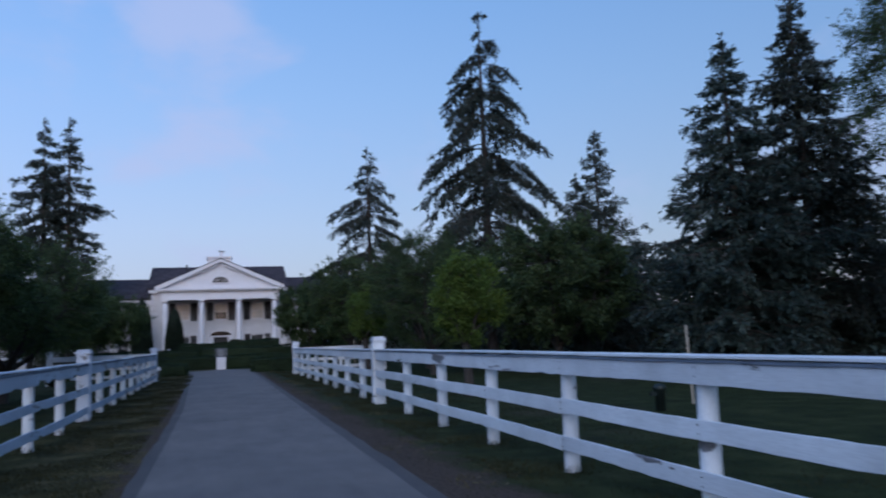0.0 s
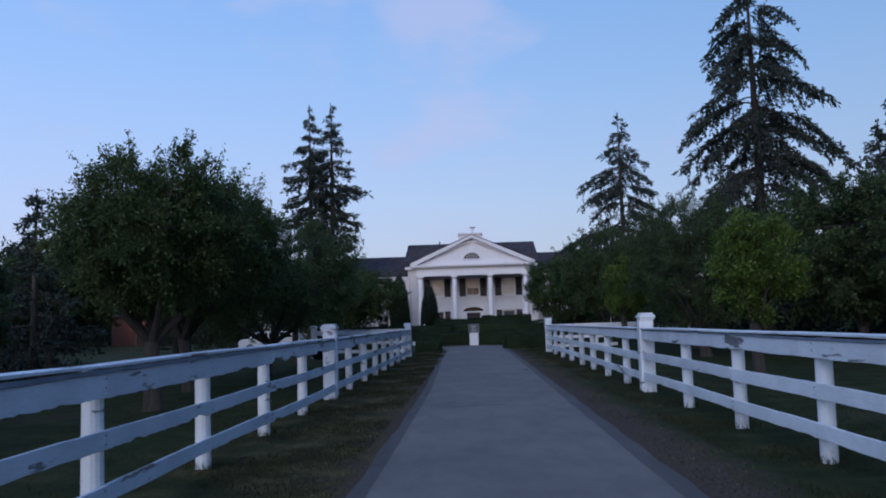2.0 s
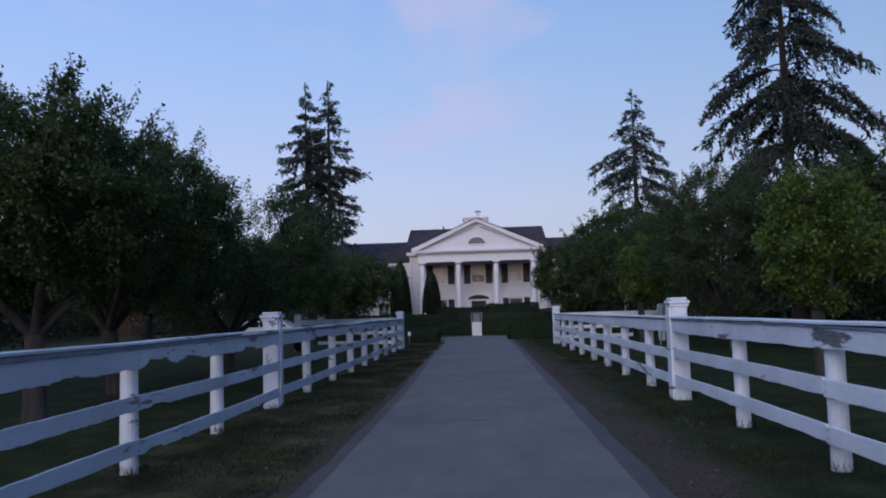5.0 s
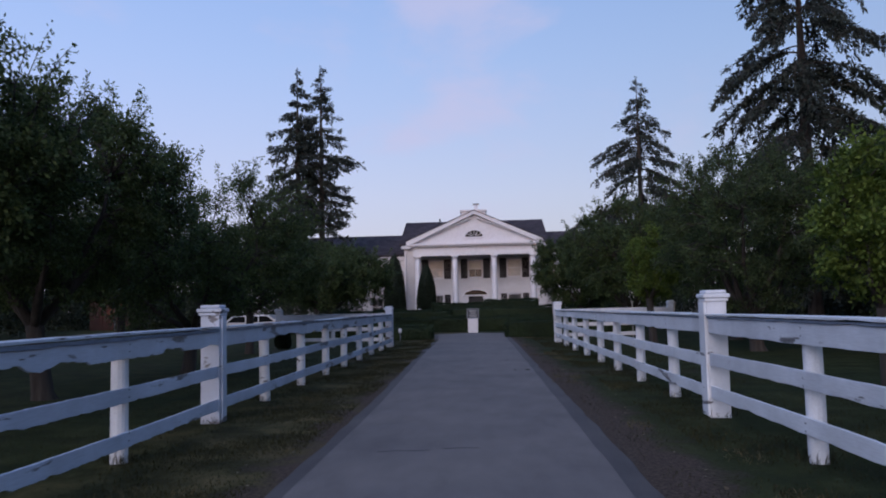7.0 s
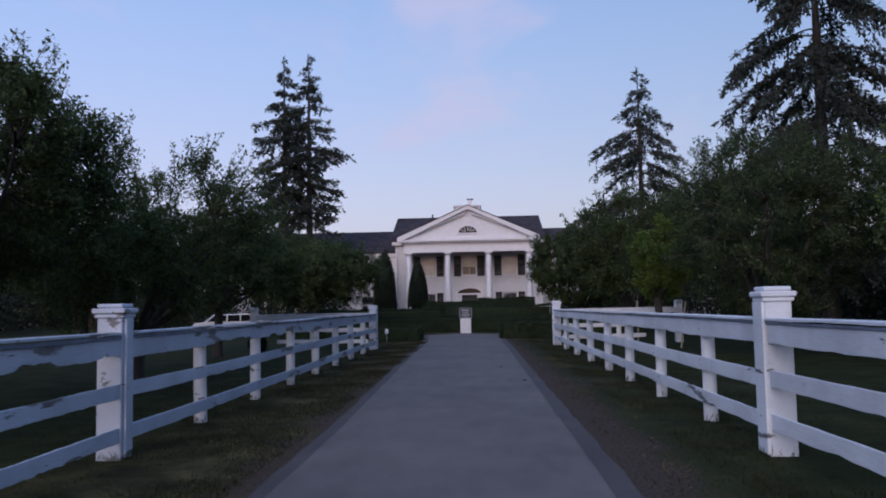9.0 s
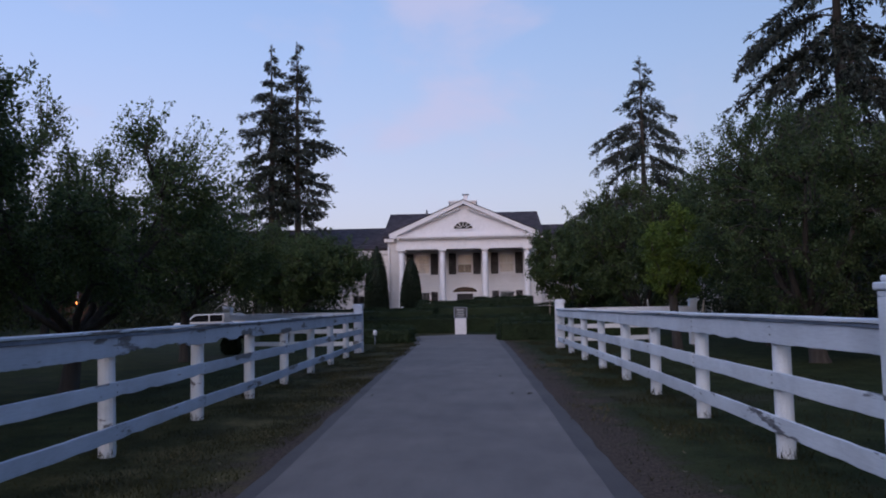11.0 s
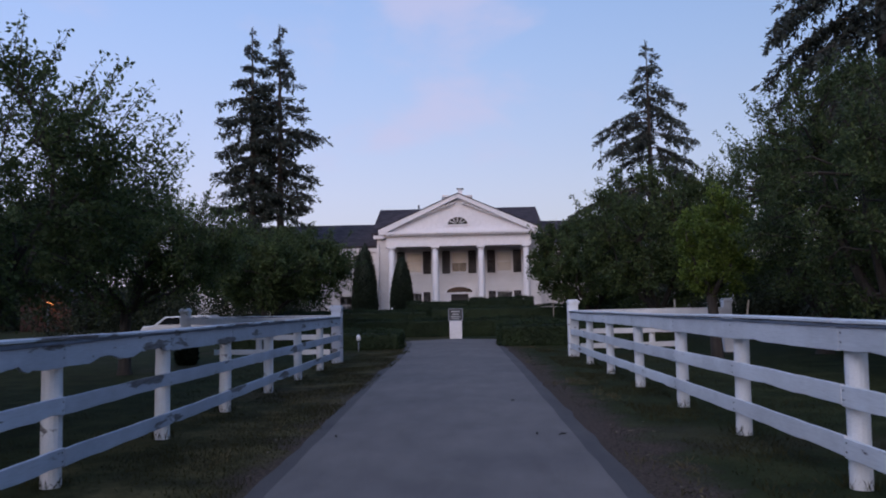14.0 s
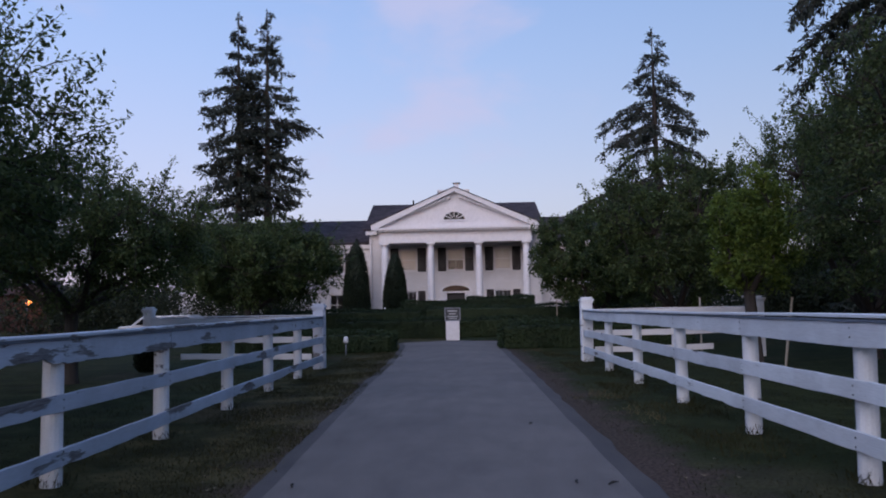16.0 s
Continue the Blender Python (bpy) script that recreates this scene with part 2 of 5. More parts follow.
def painted_brick():
    m, nodes, links, bsdf = material("white_painted_brick", 0.65)
    rows = nodes.new("ShaderNodeTexBrick")
    c, mp = nodes.new("ShaderNodeTexCoord"), nodes.new("ShaderNodeMapping")
    mp.inputs["Rotation"].default_value = (radians(90), 0, 0)
    links.new(c.outputs["Object"], mp.inputs["Vector"])
    links.new(mp.outputs[0], rows.inputs["Vector"])
    for key, value in (("Scale", 1.0), ("Brick Width", 0.22), ("Row Height", 0.075), ("Mortar Size", 0.010)):
        rows.inputs[key].default_value = value
    rows.inputs["Color1"].default_value, rows.inputs["Color2"].default_value = (0.77, 0.755, 0.78, 1), (0.71, 0.695, 0.72, 1)
    rows.inputs["Mortar"].default_value = (0.66, 0.64, 0.63, 1)
    big = noise_node(nodes, links, 0.9, 5)
    stain = ramp_node(nodes, links, big.outputs["Fac"], [(0.3, (0.87, 0.86, 0.85)), (0.65, (1, 1, 1))]).outputs[0]
    links.new(mix_node(nodes, links, 1.0, rows.outputs[0], stain, "MULTIPLY"), bsdf.inputs["Base Color"])
    relief(nodes, links, rows.outputs["Fac"], bsdf, -0.5, 0.008)
    return m


def bark(name, low, high):
    m, nodes, links, bsdf = material(name, 0.95)
    ridges, big = noise_node(nodes, links, 9, 5, 0.65, (1, 1, 0.18)), noise_node(nodes, links, 1.1, 3)
    col = ramp_node(nodes, links, ridges.outputs["Fac"], [(0.3, low), (0.7, high)]).outputs[0]
    stain = ramp_node(nodes, links, big.outputs["Fac"], [(0.3, (0.75, 0.75, 0.75)), (0.7, (1.1, 1.1, 1.05))]).outputs[0]
    links.new(mix_node(nodes, links, 1.0, col, stain, "MULTIPLY"), bsdf.inputs["Base Color"])
    relief(nodes, links, ridges.outputs["Fac"], bsdf, 0.7, 0.02)
    return m


M_GROUND = ground_material()
M_ROAD = asphalt("old_asphalt", (0.132, 0.118, 0.110), (0.176, 0.158, 0.148))
M_EDGE = asphalt("asphalt_edge", (0.060, 0.054, 0.053), (0.090, 0.081, 0.078))
M_FENCE_R = fence_paint("fence_paint_sound", 0.635, (0.84, 0.87, 0.90))
# Left fence: real wear, plus its shaded side put into darker, bluer tones.
M_FENCE_L = fence_paint("fence_paint_worn_shaded", 0.590, (0.58, 0.64, 0.74))
M_CAPBOARD = fence_paint("fence_paint_flaking_shaded", 0.55, (0.62, 0.69, 0.78))
# Cross fences: the afterglow they face is put into a brighter white.
M_FENCE_X = fence_paint("fence_paint_glow_lit", 0.70, (0.86, 0.87, 0.89))
# Bare wood is wear; the paint tone holds the left fence's shade too.
M_BAREWOOD = fence_paint("fence_cap_bare_shaded", 0.47, (0.60, 0.66, 0.76))
# Weathered wood and the cap's shadow, both put into one dark blue-grey.
M_UNDERCAP = plain("weathered_shaded_strip", (0.20, 0.24, 0.31), 0.7, scale=3.0, vary=0.35)
M_BRICK = painted_brick()
M_TRIM = plain("white_gloss_paint", (0.78, 0.765, 0.79), 0.5, vary=0.08, bump=0.015)
M_SOFFIT = plain("porch_ceiling_paint", (0.42, 0.38, 0.37), 0.7, vary=0.15)
M_SHUTTER = plain("dark_shutter_paint", (0.020, 0.016, 0.018), 0.6)
M_ROOF = shingles()
M_GLASS = glass()
M_BLIND = plain("cream_blind", (0.74, 0.66, 0.60), 0.8, vary=0.12)
M_DARK = plain("dark_interior", (0.03, 0.028, 0.028), 0.9)
M_STONE = plain("porch_stone", (0.34, 0.32, 0.31), 0.85, scale=2.5)
M_BARK_S = bark("spruce_bark", (0.035, 0.029, 0.026), (0.090, 0.076, 0.068))
M_BARK_A = bark("apple_bark", (0.024, 0.020, 0.018), (0.066, 0.057, 0.051))
M_SPRUCE = leaf_material("spruce_needles", (0.023, 0.030, 0.026), (0.057, 0.071, 0.061), 0.08)
M_BLUE_SPRUCE = leaf_material("blue_spruce_needles", (0.022, 0.036, 0.034), (0.058, 0.084, 0.077), 0.08)
M_LEAF = leaf_material("apple_leaves", (0.042, 0.067, 0.026), (0.112, 0.154, 0.062), 0.38)
M_LEAF_DARK = leaf_material("dark_leaves", (0.040, 0.063, 0.028), (0.104, 0.144, 0.062), 0.38)
M_LEAF_LIGHT = leaf_material("young_green_leaves", (0.080, 0.125, 0.024), (0.180, 0.245, 0.055), 0.4)
M_HEDGE = leaf_material("hedge_leaves", (0.014, 0.026, 0.012), (0.036, 0.060, 0.026), 0.15)
M_YEW = leaf_material("cypress_scales", (0.012, 0.020, 0.014), (0.028, 0.042, 0.026), 0.1)
M_WOODS = leaf_material("far_leaves", (0.018, 0.025, 0.015), (0.048, 0.060, 0.034), 0.25)
M_BLADE = leaf_material("grass_blades", (0.020, 0.023, 0.008), (0.058, 0.053, 0.021), 0.3)
M_SIGN = plain("sign_slate_paint", (0.035, 0.040, 0.050), 0.4, scale=9)
M_SIGNFRAME = plain("sign_frame_grey", (0.20, 0.22, 0.26), 0.5)
M_LETTER = plain("sign_lettering", (0.42, 0.44, 0.46), 0.5)
M_STAKE = plain("raw_pine_stake", (0.42, 0.38, 0.32), 0.85, scale=20)
M_IRON = plain("dark_green_iron", (0.018, 0.028, 0.026), 0.5, 0.3)
M_CAR = plain("silver_car_paint", (0.55, 0.56, 0.58), 0.3, 0.2, vary=0.05, bump=0.0)
M_CARGLASS = plain("tinted_car_glass", (0.012, 0.013, 0.015), 0.08, vary=0.05, bump=0.0)
M_TYRE = plain("tyre_rubber", (0.02, 0.02, 0.02), 0.85)
M_TAR = plain("tar_filling", (0.030, 0.028, 0.030), 0.7)
M_TWIG = plain("fallen_twig", (0.035, 0.028, 0.024), 0.9)


# ---------------- builders ----------------
BASES = {}


def thing(name, at, label, category, group="", kind=""):
    """An empty at the base of a thing; its parts are built in world metres and hung under it."""
    ob = new(name)
    ob.empty_display_size = 0.2
    ob.location = at
    BASES[ob] = Vector(at)
    return tagged(ob, label, category, group, kind)


def link_mesh(name, me, mat, parent=None, label="", smooth=False):
    ob = new(name, me)
    me.materials.append(mat)
    if smooth:
        me.polygons.foreach_set("use_smooth", [True] * len(me.polygons))
    if parent is not None:
        ob.parent = parent
        BASES[ob] = BASES[parent]
    if label:
        ob["label"] = label
    return ob


def part(name, bm, mat, parent, label="", smooth=False):
    base = BASES[parent]
    bmesh.ops.translate(bm, verts=bm.verts, vec=-base)
    me = bpy.data.meshes.new(name)
    bm.to_mesh(me)
    bm.free()
    return link_mesh(name, me, mat, parent, label, smooth)


def box(bm, x0, x1, y0, y1, z0, z1, bevel=0.0):
    v = [bm.verts.new(p) for p in ((x0, y0, z0), (x1, y0, z0), (x1, y1, z0), (x0, y1, z0), (x0, y0, z1), (x1, y0, z1), (x1, y1, z1), (x0, y1, z1))]
    f = [bm.faces.new([v[i] for i in q]) for q in ((3, 2, 1, 0), (4, 5, 6, 7), (0, 1, 5, 4), (1, 2, 6, 5), (2, 3, 7, 6), (3, 0, 4, 7))]
    if bevel:
        edges = list({e for q in f for e in q.edges})
        bmesh.ops.bevel(bm, geom=edges, offset=bevel, segments=1, affect="EDGES", profile=0.5)
    return v


def boxed(*args):
    bm = bmesh.new()
    box(bm, *args)
    return bm


def lathe(bm, x, y, profile, sides=16):
    """Rings of (radius, z) round an upright axis."""
    rings = []
    for r, z in profile:
        rings.append([bm.verts.new((x + r * math.cos(2 * math.pi * i / sides), y + r * math.sin(2 * math.pi * i / sides), z)) for i in range(sides)])
    for a, b in zip(rings, rings[1:]):
        for i in range(sides):
            bm.faces.new((a[i], a[(i + 1) % sides], b[(i + 1) % sides], b[i]))
    bm.faces.new(list(reversed(rings[0])))
    bm.faces.new(rings[-1])
    return bm


def prism(bm, outline, y0, y1):
    """An outline of (x, z) pushed from y0 to y1."""
    a, b = [bm.verts.new((x, y0, z)) for x, z in outline], [bm.verts.new((x, y1, z)) for x, z in outline]
    n = len(outline)
    bm.faces.new(a)
    bm.faces.new(list(reversed(b)))
    for i in range(n):
        bm.faces.new((b[i], b[(i + 1) % n], a[(i + 1) % n], a[i]))
    bmesh.ops.recalc_face_normals(bm, faces=bm.faces)
    return bm


def pierced(bm, x0, x1, z0, z1, y0, y1, holes):
    """A wall along x with rectangular openings (x0, x1, z0, z1)."""
    xs = sorted({x0, x1, *[h[0] for h in holes], *[h[1] for h in holes]})
    zs = sorted({z0, z1, *[h[2] for h in holes], *[h[3] for h in holes]})
    for a, b in zip(xs, xs[1:]):
        run = None
        for c, d in zip(zs, zs[1:]):
            solid = not any(h[0] <= a and b <= h[1] and h[2] <= c and d <= h[3] for h in holes)
            if solid:
                run = (run[0], d) if run else (c, d)
            if run and (not solid or d == zs[-1]):
                box(bm, a, b, y0, y1, *run)
                run = None
    return bm


def mesh_from(name, verts, faces):
    me = bpy.data.meshes.new(name)
    me.from_pydata(verts, [], faces)
    me.update()
    return me


def card_mesh(name, base, along, across, length, width, fold=0.12):
    """Many small pointed leaves: base points, unit directions along and across, sizes."""
    n = len(base)
    length, width = np.broadcast_to(length, n)[:, None], np.broadcast_to(width, n)[:, None]
    up = np.cross(along, across)
    mid = base + along * length * 0.48 + up * length * fold
    co = np.stack([base, mid + across * width / 2, base + along * length, mid - across * width / 2], axis=1).reshape(-1, 3)
    me = bpy.data.meshes.new(name)
    me.vertices.add(4 * n)
    me.vertices.foreach_set("co", co.astype(np.float32).ravel())
    me.loops.add(4 * n)
    me.loops.foreach_set("vertex_index", np.arange(4 * n, dtype=np.int32))
    me.polygons.add(n)
    me.polygons.foreach_set("loop_start", np.arange(0, 4 * n, 4, dtype=np.int32))
    me.update(calc_edges=True)
    me.validate()
    return me


def unit(v):
    return v / np.maximum(np.linalg.norm(v, axis=-1, keepdims=True), 1e-6)


def tube(verts, faces, points, radii, sides=6):
    """A tapered limb along points, added to the lists."""
    points = [np.asarray(p, float) for p in points]
    start = len(verts)
    for i, p in enumerate(points):
        d = unit(points[min(i + 1, len(points) - 1)] - points[max(i - 1, 0)])
        a = unit(np.cross(d, (0.3, 0.2, 0.93) if abs(d[2]) < 0.8 else (1.0, 0.1, 0.0)))
        b = np.cross(d, a)
        for k in range(sides):
            w = 2 * math.pi * k / sides
            verts.append(tuple(p + radii[i] * (a * math.cos(w) + b * math.sin(w))))
    for i in range(len(points) - 1):
        for k in range(sides):
            p, q = start + i * sides + k, start + i * sides + (k + 1) % sides
            faces.append((p, q, q + sides, p + sides))
    faces.append(tuple(start + (len(points) - 1) * sides + k for k in range(sides)))


def leafy_tree(name, at, height, spread, label, leaf=M_LEAF, seed=1, bole=1.0, leaves=74, size=0.076, shoots=0.5, group="", limbs_out=124, low=0.22, category="tree"):
    """A broad many-limbed tree: bole, limbs, twigs and single leaves, with upright shoots on its outline."""
    rng = np.random.default_rng(seed)
    tree = thing(name, at, label, category, group)
    verts, faces = [], []
    lean = rng.normal(0, 0.12, 2)
    fork = np.array([lean[0], lean[1], bole])
    r0 = 0.028 * height + 0.02
    tube(verts, faces, [(0, 0, -0.08), (lean[0] * 0.2, lean[1] * 0.2, 0.12), fork * (0.6, 0.6, 0.6), fork], [r0 * 1.5, r0 * 1.1, r0 * 0.92, r0 * 0.85], 9)
    n_limb = int(rng.integers(5, 8))
    limb_paths = []
    for i in range(n_limb):
        w = 2 * math.pi * (i + rng.uniform(-0.3, 0.3)) / n_limb
        reach, top = spread * rng.uniform(0.40, 0.60), height * rng.uniform(0.55, 0.72)
        end = np.array([math.cos(w) * reach, math.sin(w) * reach, top])
        mids = [fork + (end - fork) * s + np.array([math.cos(w), math.sin(w), 0]) * reach * 0.25 * math.sin(math.pi * s) + rng.normal(0, 0.06, 3) for s in (0.25, 0.5, 0.75)]
        path = [fork - (0, 0, 0.06), *mids, end]
        limb_paths.append(path)
        tube(verts, faces, path, [r0 * 0.55, r0 * 0.45, r0 * 0.33, r0 * 0.22, r0 * 0.10], 6)
    anchors = np.array([p for path in limb_paths for p in path[1:]])
    middle = np.array([0, 0, height * (0.5 + low / 2)])
    half = np.array([spread, spread, height * (0.5 - low / 2)])
    base_list, along_list = [], []
    lump = rng.normal(0, 1, (7, 3))
    lump = unit(lump)
    gain = rng.uniform(-0.09, 0.09, 7)
    for i in range(limbs_out):
        zc = 1 - 2 * (i + 0.5) / limbs_out
        wc = i * 2.39996 + seed
        d = unit(np.array([math.sqrt(1 - zc * zc) * math.cos(wc), math.sqrt(1 - zc * zc) * math.sin(wc), zc]) + rng.normal(0, 0.10, 3))
        bulge = 1 + float(np.sum(gain * np.clip(lump @ d, 0, 1) ** 3))
        target = middle + half * d * bulge * (rng.uniform(0.80, 0.97) if i % 3 else rng.uniform(0.35, 0.65))
        near = anchors[np.argmin(np.linalg.norm(anchors - target, axis=1))]
        bend = (near + target) / 2 + rng.normal(0, 0.10, 3) + np.array([0, 0, 0.12])
        tube(verts, faces, [near, bend, target], [r0 * 0.16, r0 * 0.11, r0 * 0.05], 4)
        for k in range(8):
            out = unit(target - middle)
            way = unit(rng.normal(0, 0.8, 3) + out * 0.5 + np.array([0, 0, 0.15]))
            length = rng.uniform(0.30, 0.65) * spread / 2.8
            count, loose = leaves, 0.06
            if out[2] > 0.05 and rng.random() < shoots * 0.30:
                way = unit(np.array([0, 0, 1.0]) + out * 0.75 + rng.normal(0, 0.25, 3))
                length *= rng.uniform(1.2, 1.9)
                count, loose = int(leaves * 0.62), 0.028
            start = bend + (target - bend) * rng.uniform(0.2, 1.0)
            droop = np.array([0, 0, -0.10 * length])
            tip = start + way * length + droop
            tube(verts, faces, [start, (start + tip) / 2 - droop * 0.6, tip], [0.010, 0.007, 0.003], 3)
            s = rng.uniform(0.05, 1.03, count) ** 0.8
            base_list.append(start + (tip - start) * s[:, None] + rng.normal(0, 1, (count, 3)) * (loose + 0.05 * (1 - s[:, None])))
            along_list.append(unit(way * 0.5 + rng.normal(0, 0.8, (count, 3)) + np.array([0, 0, -0.2])))
    base, along = np.concatenate(base_list), np.concatenate(along_list)
    across = unit(np.cross(along, unit(rng.normal(0, 0.6, base.shape) + np.array([0, 0, 1.0]))))
    length = size * rng.uniform(0.65, 1.25, len(base))
    link_mesh("trunk", mesh_from("trunk", verts, faces), M_BARK_A, tree, smooth=True)
    link_mesh("crown", card_mesh("crown", base, along, across, length, length * 0.50), leaf, tree)
    return tree


def spruce(name, at, height, spread, label, seed=1, needle=M_SPRUCE, clear=1.5, gap=0.8, slope=0.45, arch=0.34, rise=0.10, hook=0.0, dense=1.0, hang=0.5, group="spruces", size=1.0, twin=None, boughs=6):
    """A conifer: a straight trunk with whorls of arching boughs, each forked into drooping branchlets sleeved in needles."""
    rng = np.random.default_rng(seed)
    tree = thing(name, at, label, "tree", group)
    verts, faces = [], []
    base_list, along_list, len_list = [], [], []
    up = np.array([0, 0, 1.0])

    def sleeve(path, per_metre, thick, long):
        """Needle sprays all round a shoot, thinning to its tip."""
        seg = np.linalg.norm(np.diff(path, axis=0), axis=1)
        m = max(5, int(seg.sum() * per_metre * dense))
        q = rng.uniform(0, 1, m) * (len(path) - 1)
        k = np.minimum(q.astype(int), len(path) - 2)
        f = (q / (len(path) - 1))[:, None]
        run = path[k + 1] - path[k]
        point = path[k] + run * (q - k)[:, None]
        wild = rng.normal(0, 1, (m, 3))
        base_list.append(point + wild * thick * (1.0 - 0.55 * f) * np.array([1, 1, 0.7]) - up * (thick * 0.5))
        along_list.append(unit(unit(run) * 0.75 + rng.normal(0, 0.55, (m, 3)) - up * 0.22))
        len_list.append(rng.uniform(0.6, 1.25, m) * long)

    stems = [(0.0, 0.0, height)] + ([twin] if twin else [])
    for sx, sy, top in stems:
        r0 = 0.013 * top + 0.05
        tube(verts, faces, [(sx * 0.6, sy * 0.6, -0.1), (sx * 0.8, sy * 0.8, top * 0.06), (sx, sy, top * 0.4), (sx, sy, top * 0.75), (sx, sy, top)], [r0 * 1.35, r0, r0 * 0.72, r0 * 0.35, 0.012], 9)
        z = clear
        while z < top - 0.25:
            f = (z - clear) / (top - clear)
            whorl = min(spread * (0.80 + 0.2 * min(1, z / (0.3 * top))), slope * (top - z) ** 0.95 + 0.10) * rng.uniform(0.86, 1.08)
            n = boughs + int(rng.integers(-1, 2)) if f < 0.88 else 4
            turn = rng.uniform(0, 6.28)
            for i in range(n):
                w = turn + 2 * math.pi * (i + rng.uniform(-0.3, 0.3)) / n
                reach = whorl * rng.choice([0.55, 0.8, 0.95, 1.05, 1.22], p=[0.14, 0.26, 0.30, 0.20, 0.10]) * rng.uniform(0.94, 1.06)
                out, sideways = np.array([math.cos(w), math.sin(w), 0]), np.array([-math.sin(w), math.cos(w), 0])
                zz = z + rng.uniform(-0.5, 0.5) * gap
                bend = arch * rng.uniform(0.7, 1.3)
                lift = rise + 0.55 * max(0.0, f - 0.62)
                s = np.linspace(0, 1, 8)
                fall = lift * s - (bend + lift) * s ** 1.9 + hook * np.clip(s - 0.6, 0, 1) ** 1.5 * 2.2
                path = np.array([sx, sy, zz]) + out * (s * reach)[:, None] + up * (fall * reach)[:, None] + sideways * (rng.normal(0, 0.07) * reach * s ** 2)[:, None]
                rb = 0.010 + 0.010 * reach
                tube(verts, faces, path, [rb * (1.05 - 0.9 * q) for q in s], 4)
                sleeve(path[1:], 30, 0.070 * size, 0.20 * size)
                forks = max(2, int(reach * 2.6 / size))
                for b in range(forks):
                    q = 0.22 + 0.70 * (b + rng.uniform(0.1, 0.9)) / forks
                    k = min(int(q * 7), 6)
                    root = path[k] + (path[k + 1] - path[k]) * (q * 7 - k)
                    for sign in (-1, 1):
                        long = (0.16 + 0.42 * (1 - q)) * reach * rng.uniform(0.6, 1.15)
                        way = unit(out * rng.uniform(0.65, 1.0) + sideways * sign * rng.uniform(0.45, 0.85) - up * rng.uniform(0.05, 0.35 + arch * 0.6))
                        t = np.linspace(0, 1, 4)[:, None]
                        twig = root + way * long * t - up * (0.22 * long * t ** 2) * (1 + hang)
                        tube(verts, faces, twig, [rb * 0.4, rb * 0.32, rb * 0.22, rb * 0.1], 3)
                        sleeve(twig, 34, 0.050 * size, 0.17 * size)
                    if rng.random() < hang:
                        long = rng.uniform(0.22, 0.62) * min(1.0, reach / 2.2) * size
                        sleeve(root - up * long * np.linspace(0, 1, 3)[:, None] + out * 0.05 * np.linspace(0, 1, 3)[:, None], 46, 0.038 * size, 0.15 * size)
            z += gap * rng.uniform(0.75, 1.25) * (1 - 0.45 * f)
        sleeve(np.array([(sx, sy, top - 1.2), (sx, sy, top - 0.5), (sx, sy, top + 0.05)]), 60, 0.05, 0.16)
    base, along, length = np.concatenate(base_list), np.concatenate(along_list), np.concatenate(len_list)
    across = unit(np.cross(along, unit(rng.normal(0, 0.7, base.shape) + up)))
    link_mesh("trunk", mesh_from("trunk", verts, faces), M_BARK_S, tree, smooth=True)
    link_mesh("crown", card_mesh("crown", base, along, across, length, length * 0.36, 0.05), needle, tree)
    return tree


def hedge(at, x0, x1, y0, y1, top, label, seed):
    """A clipped hedge: a twiggy core with a skin of small leaves, its top not quite level."""
    rng = np.random.default_rng(seed)
    ob = thing("hedge", at, label, "hedge", "clipped hedges")
    core = bmesh.new()
    box(core, x0 + 0.07, x1 - 0.07, y0 + 0.07, y1 - 0.07, -0.03, top - 0.08)
    bmesh.ops.bevel(core, geom=core.edges[:], offset=0.08, segments=2, affect="EDGES", profile=0.5)
    part("core", core, M_HEDGE, ob)
    area = (x1 - x0) * (y1 - y0) + 2 * (x1 - x0) * top + 2 * (y1 - y0) * top
    n = int(min(26000, area * 900))
    x, y, z = rng.uniform(x0, x1, n), rng.uniform(y0, y1, n), rng.uniform(0, top, n)
    pick = rng.random(n) * area
    flat, front = (x1 - x0) * (y1 - y0), (x1 - x0) * top
    on_top, on_front, on_back = pick < flat, (pick >= flat) & (pick < flat + front), (pick >= flat + front) & (pick < flat + 2 * front)
    ends = ~(on_top | on_front | on_back)
    z[on_top], y[on_front], y[on_back] = top, y0, y1
    x[ends] = np.where(rng.random(ends.sum()) < 0.5, x0, x1)
    p = np.stack([x, y, z], axis=1) + rng.normal(0, 0.035, (n, 3))
    p[:, 2] += 0.035 * np.sin(p[:, 0] * 1.7 + seed) * (p[:, 2] / top) + 0.02 * np.sin(p[:, 0] * 5.1)
    p[:, 2] = np.maximum(p[:, 2], 0.02)
    p -= np.array(at)
    along = unit(rng.normal(0, 1, (n, 3)) + np.array([0, 0, 0.3]))
    across = unit(np.cross(along, rng.normal(0, 1, (n, 3))))
    length = rng.uniform(0.04, 0.085, n)
    link_mesh("leaves", card_mesh("leaves", p, along, across, length, length * 0.6), M_HEDGE, ob)
    return ob


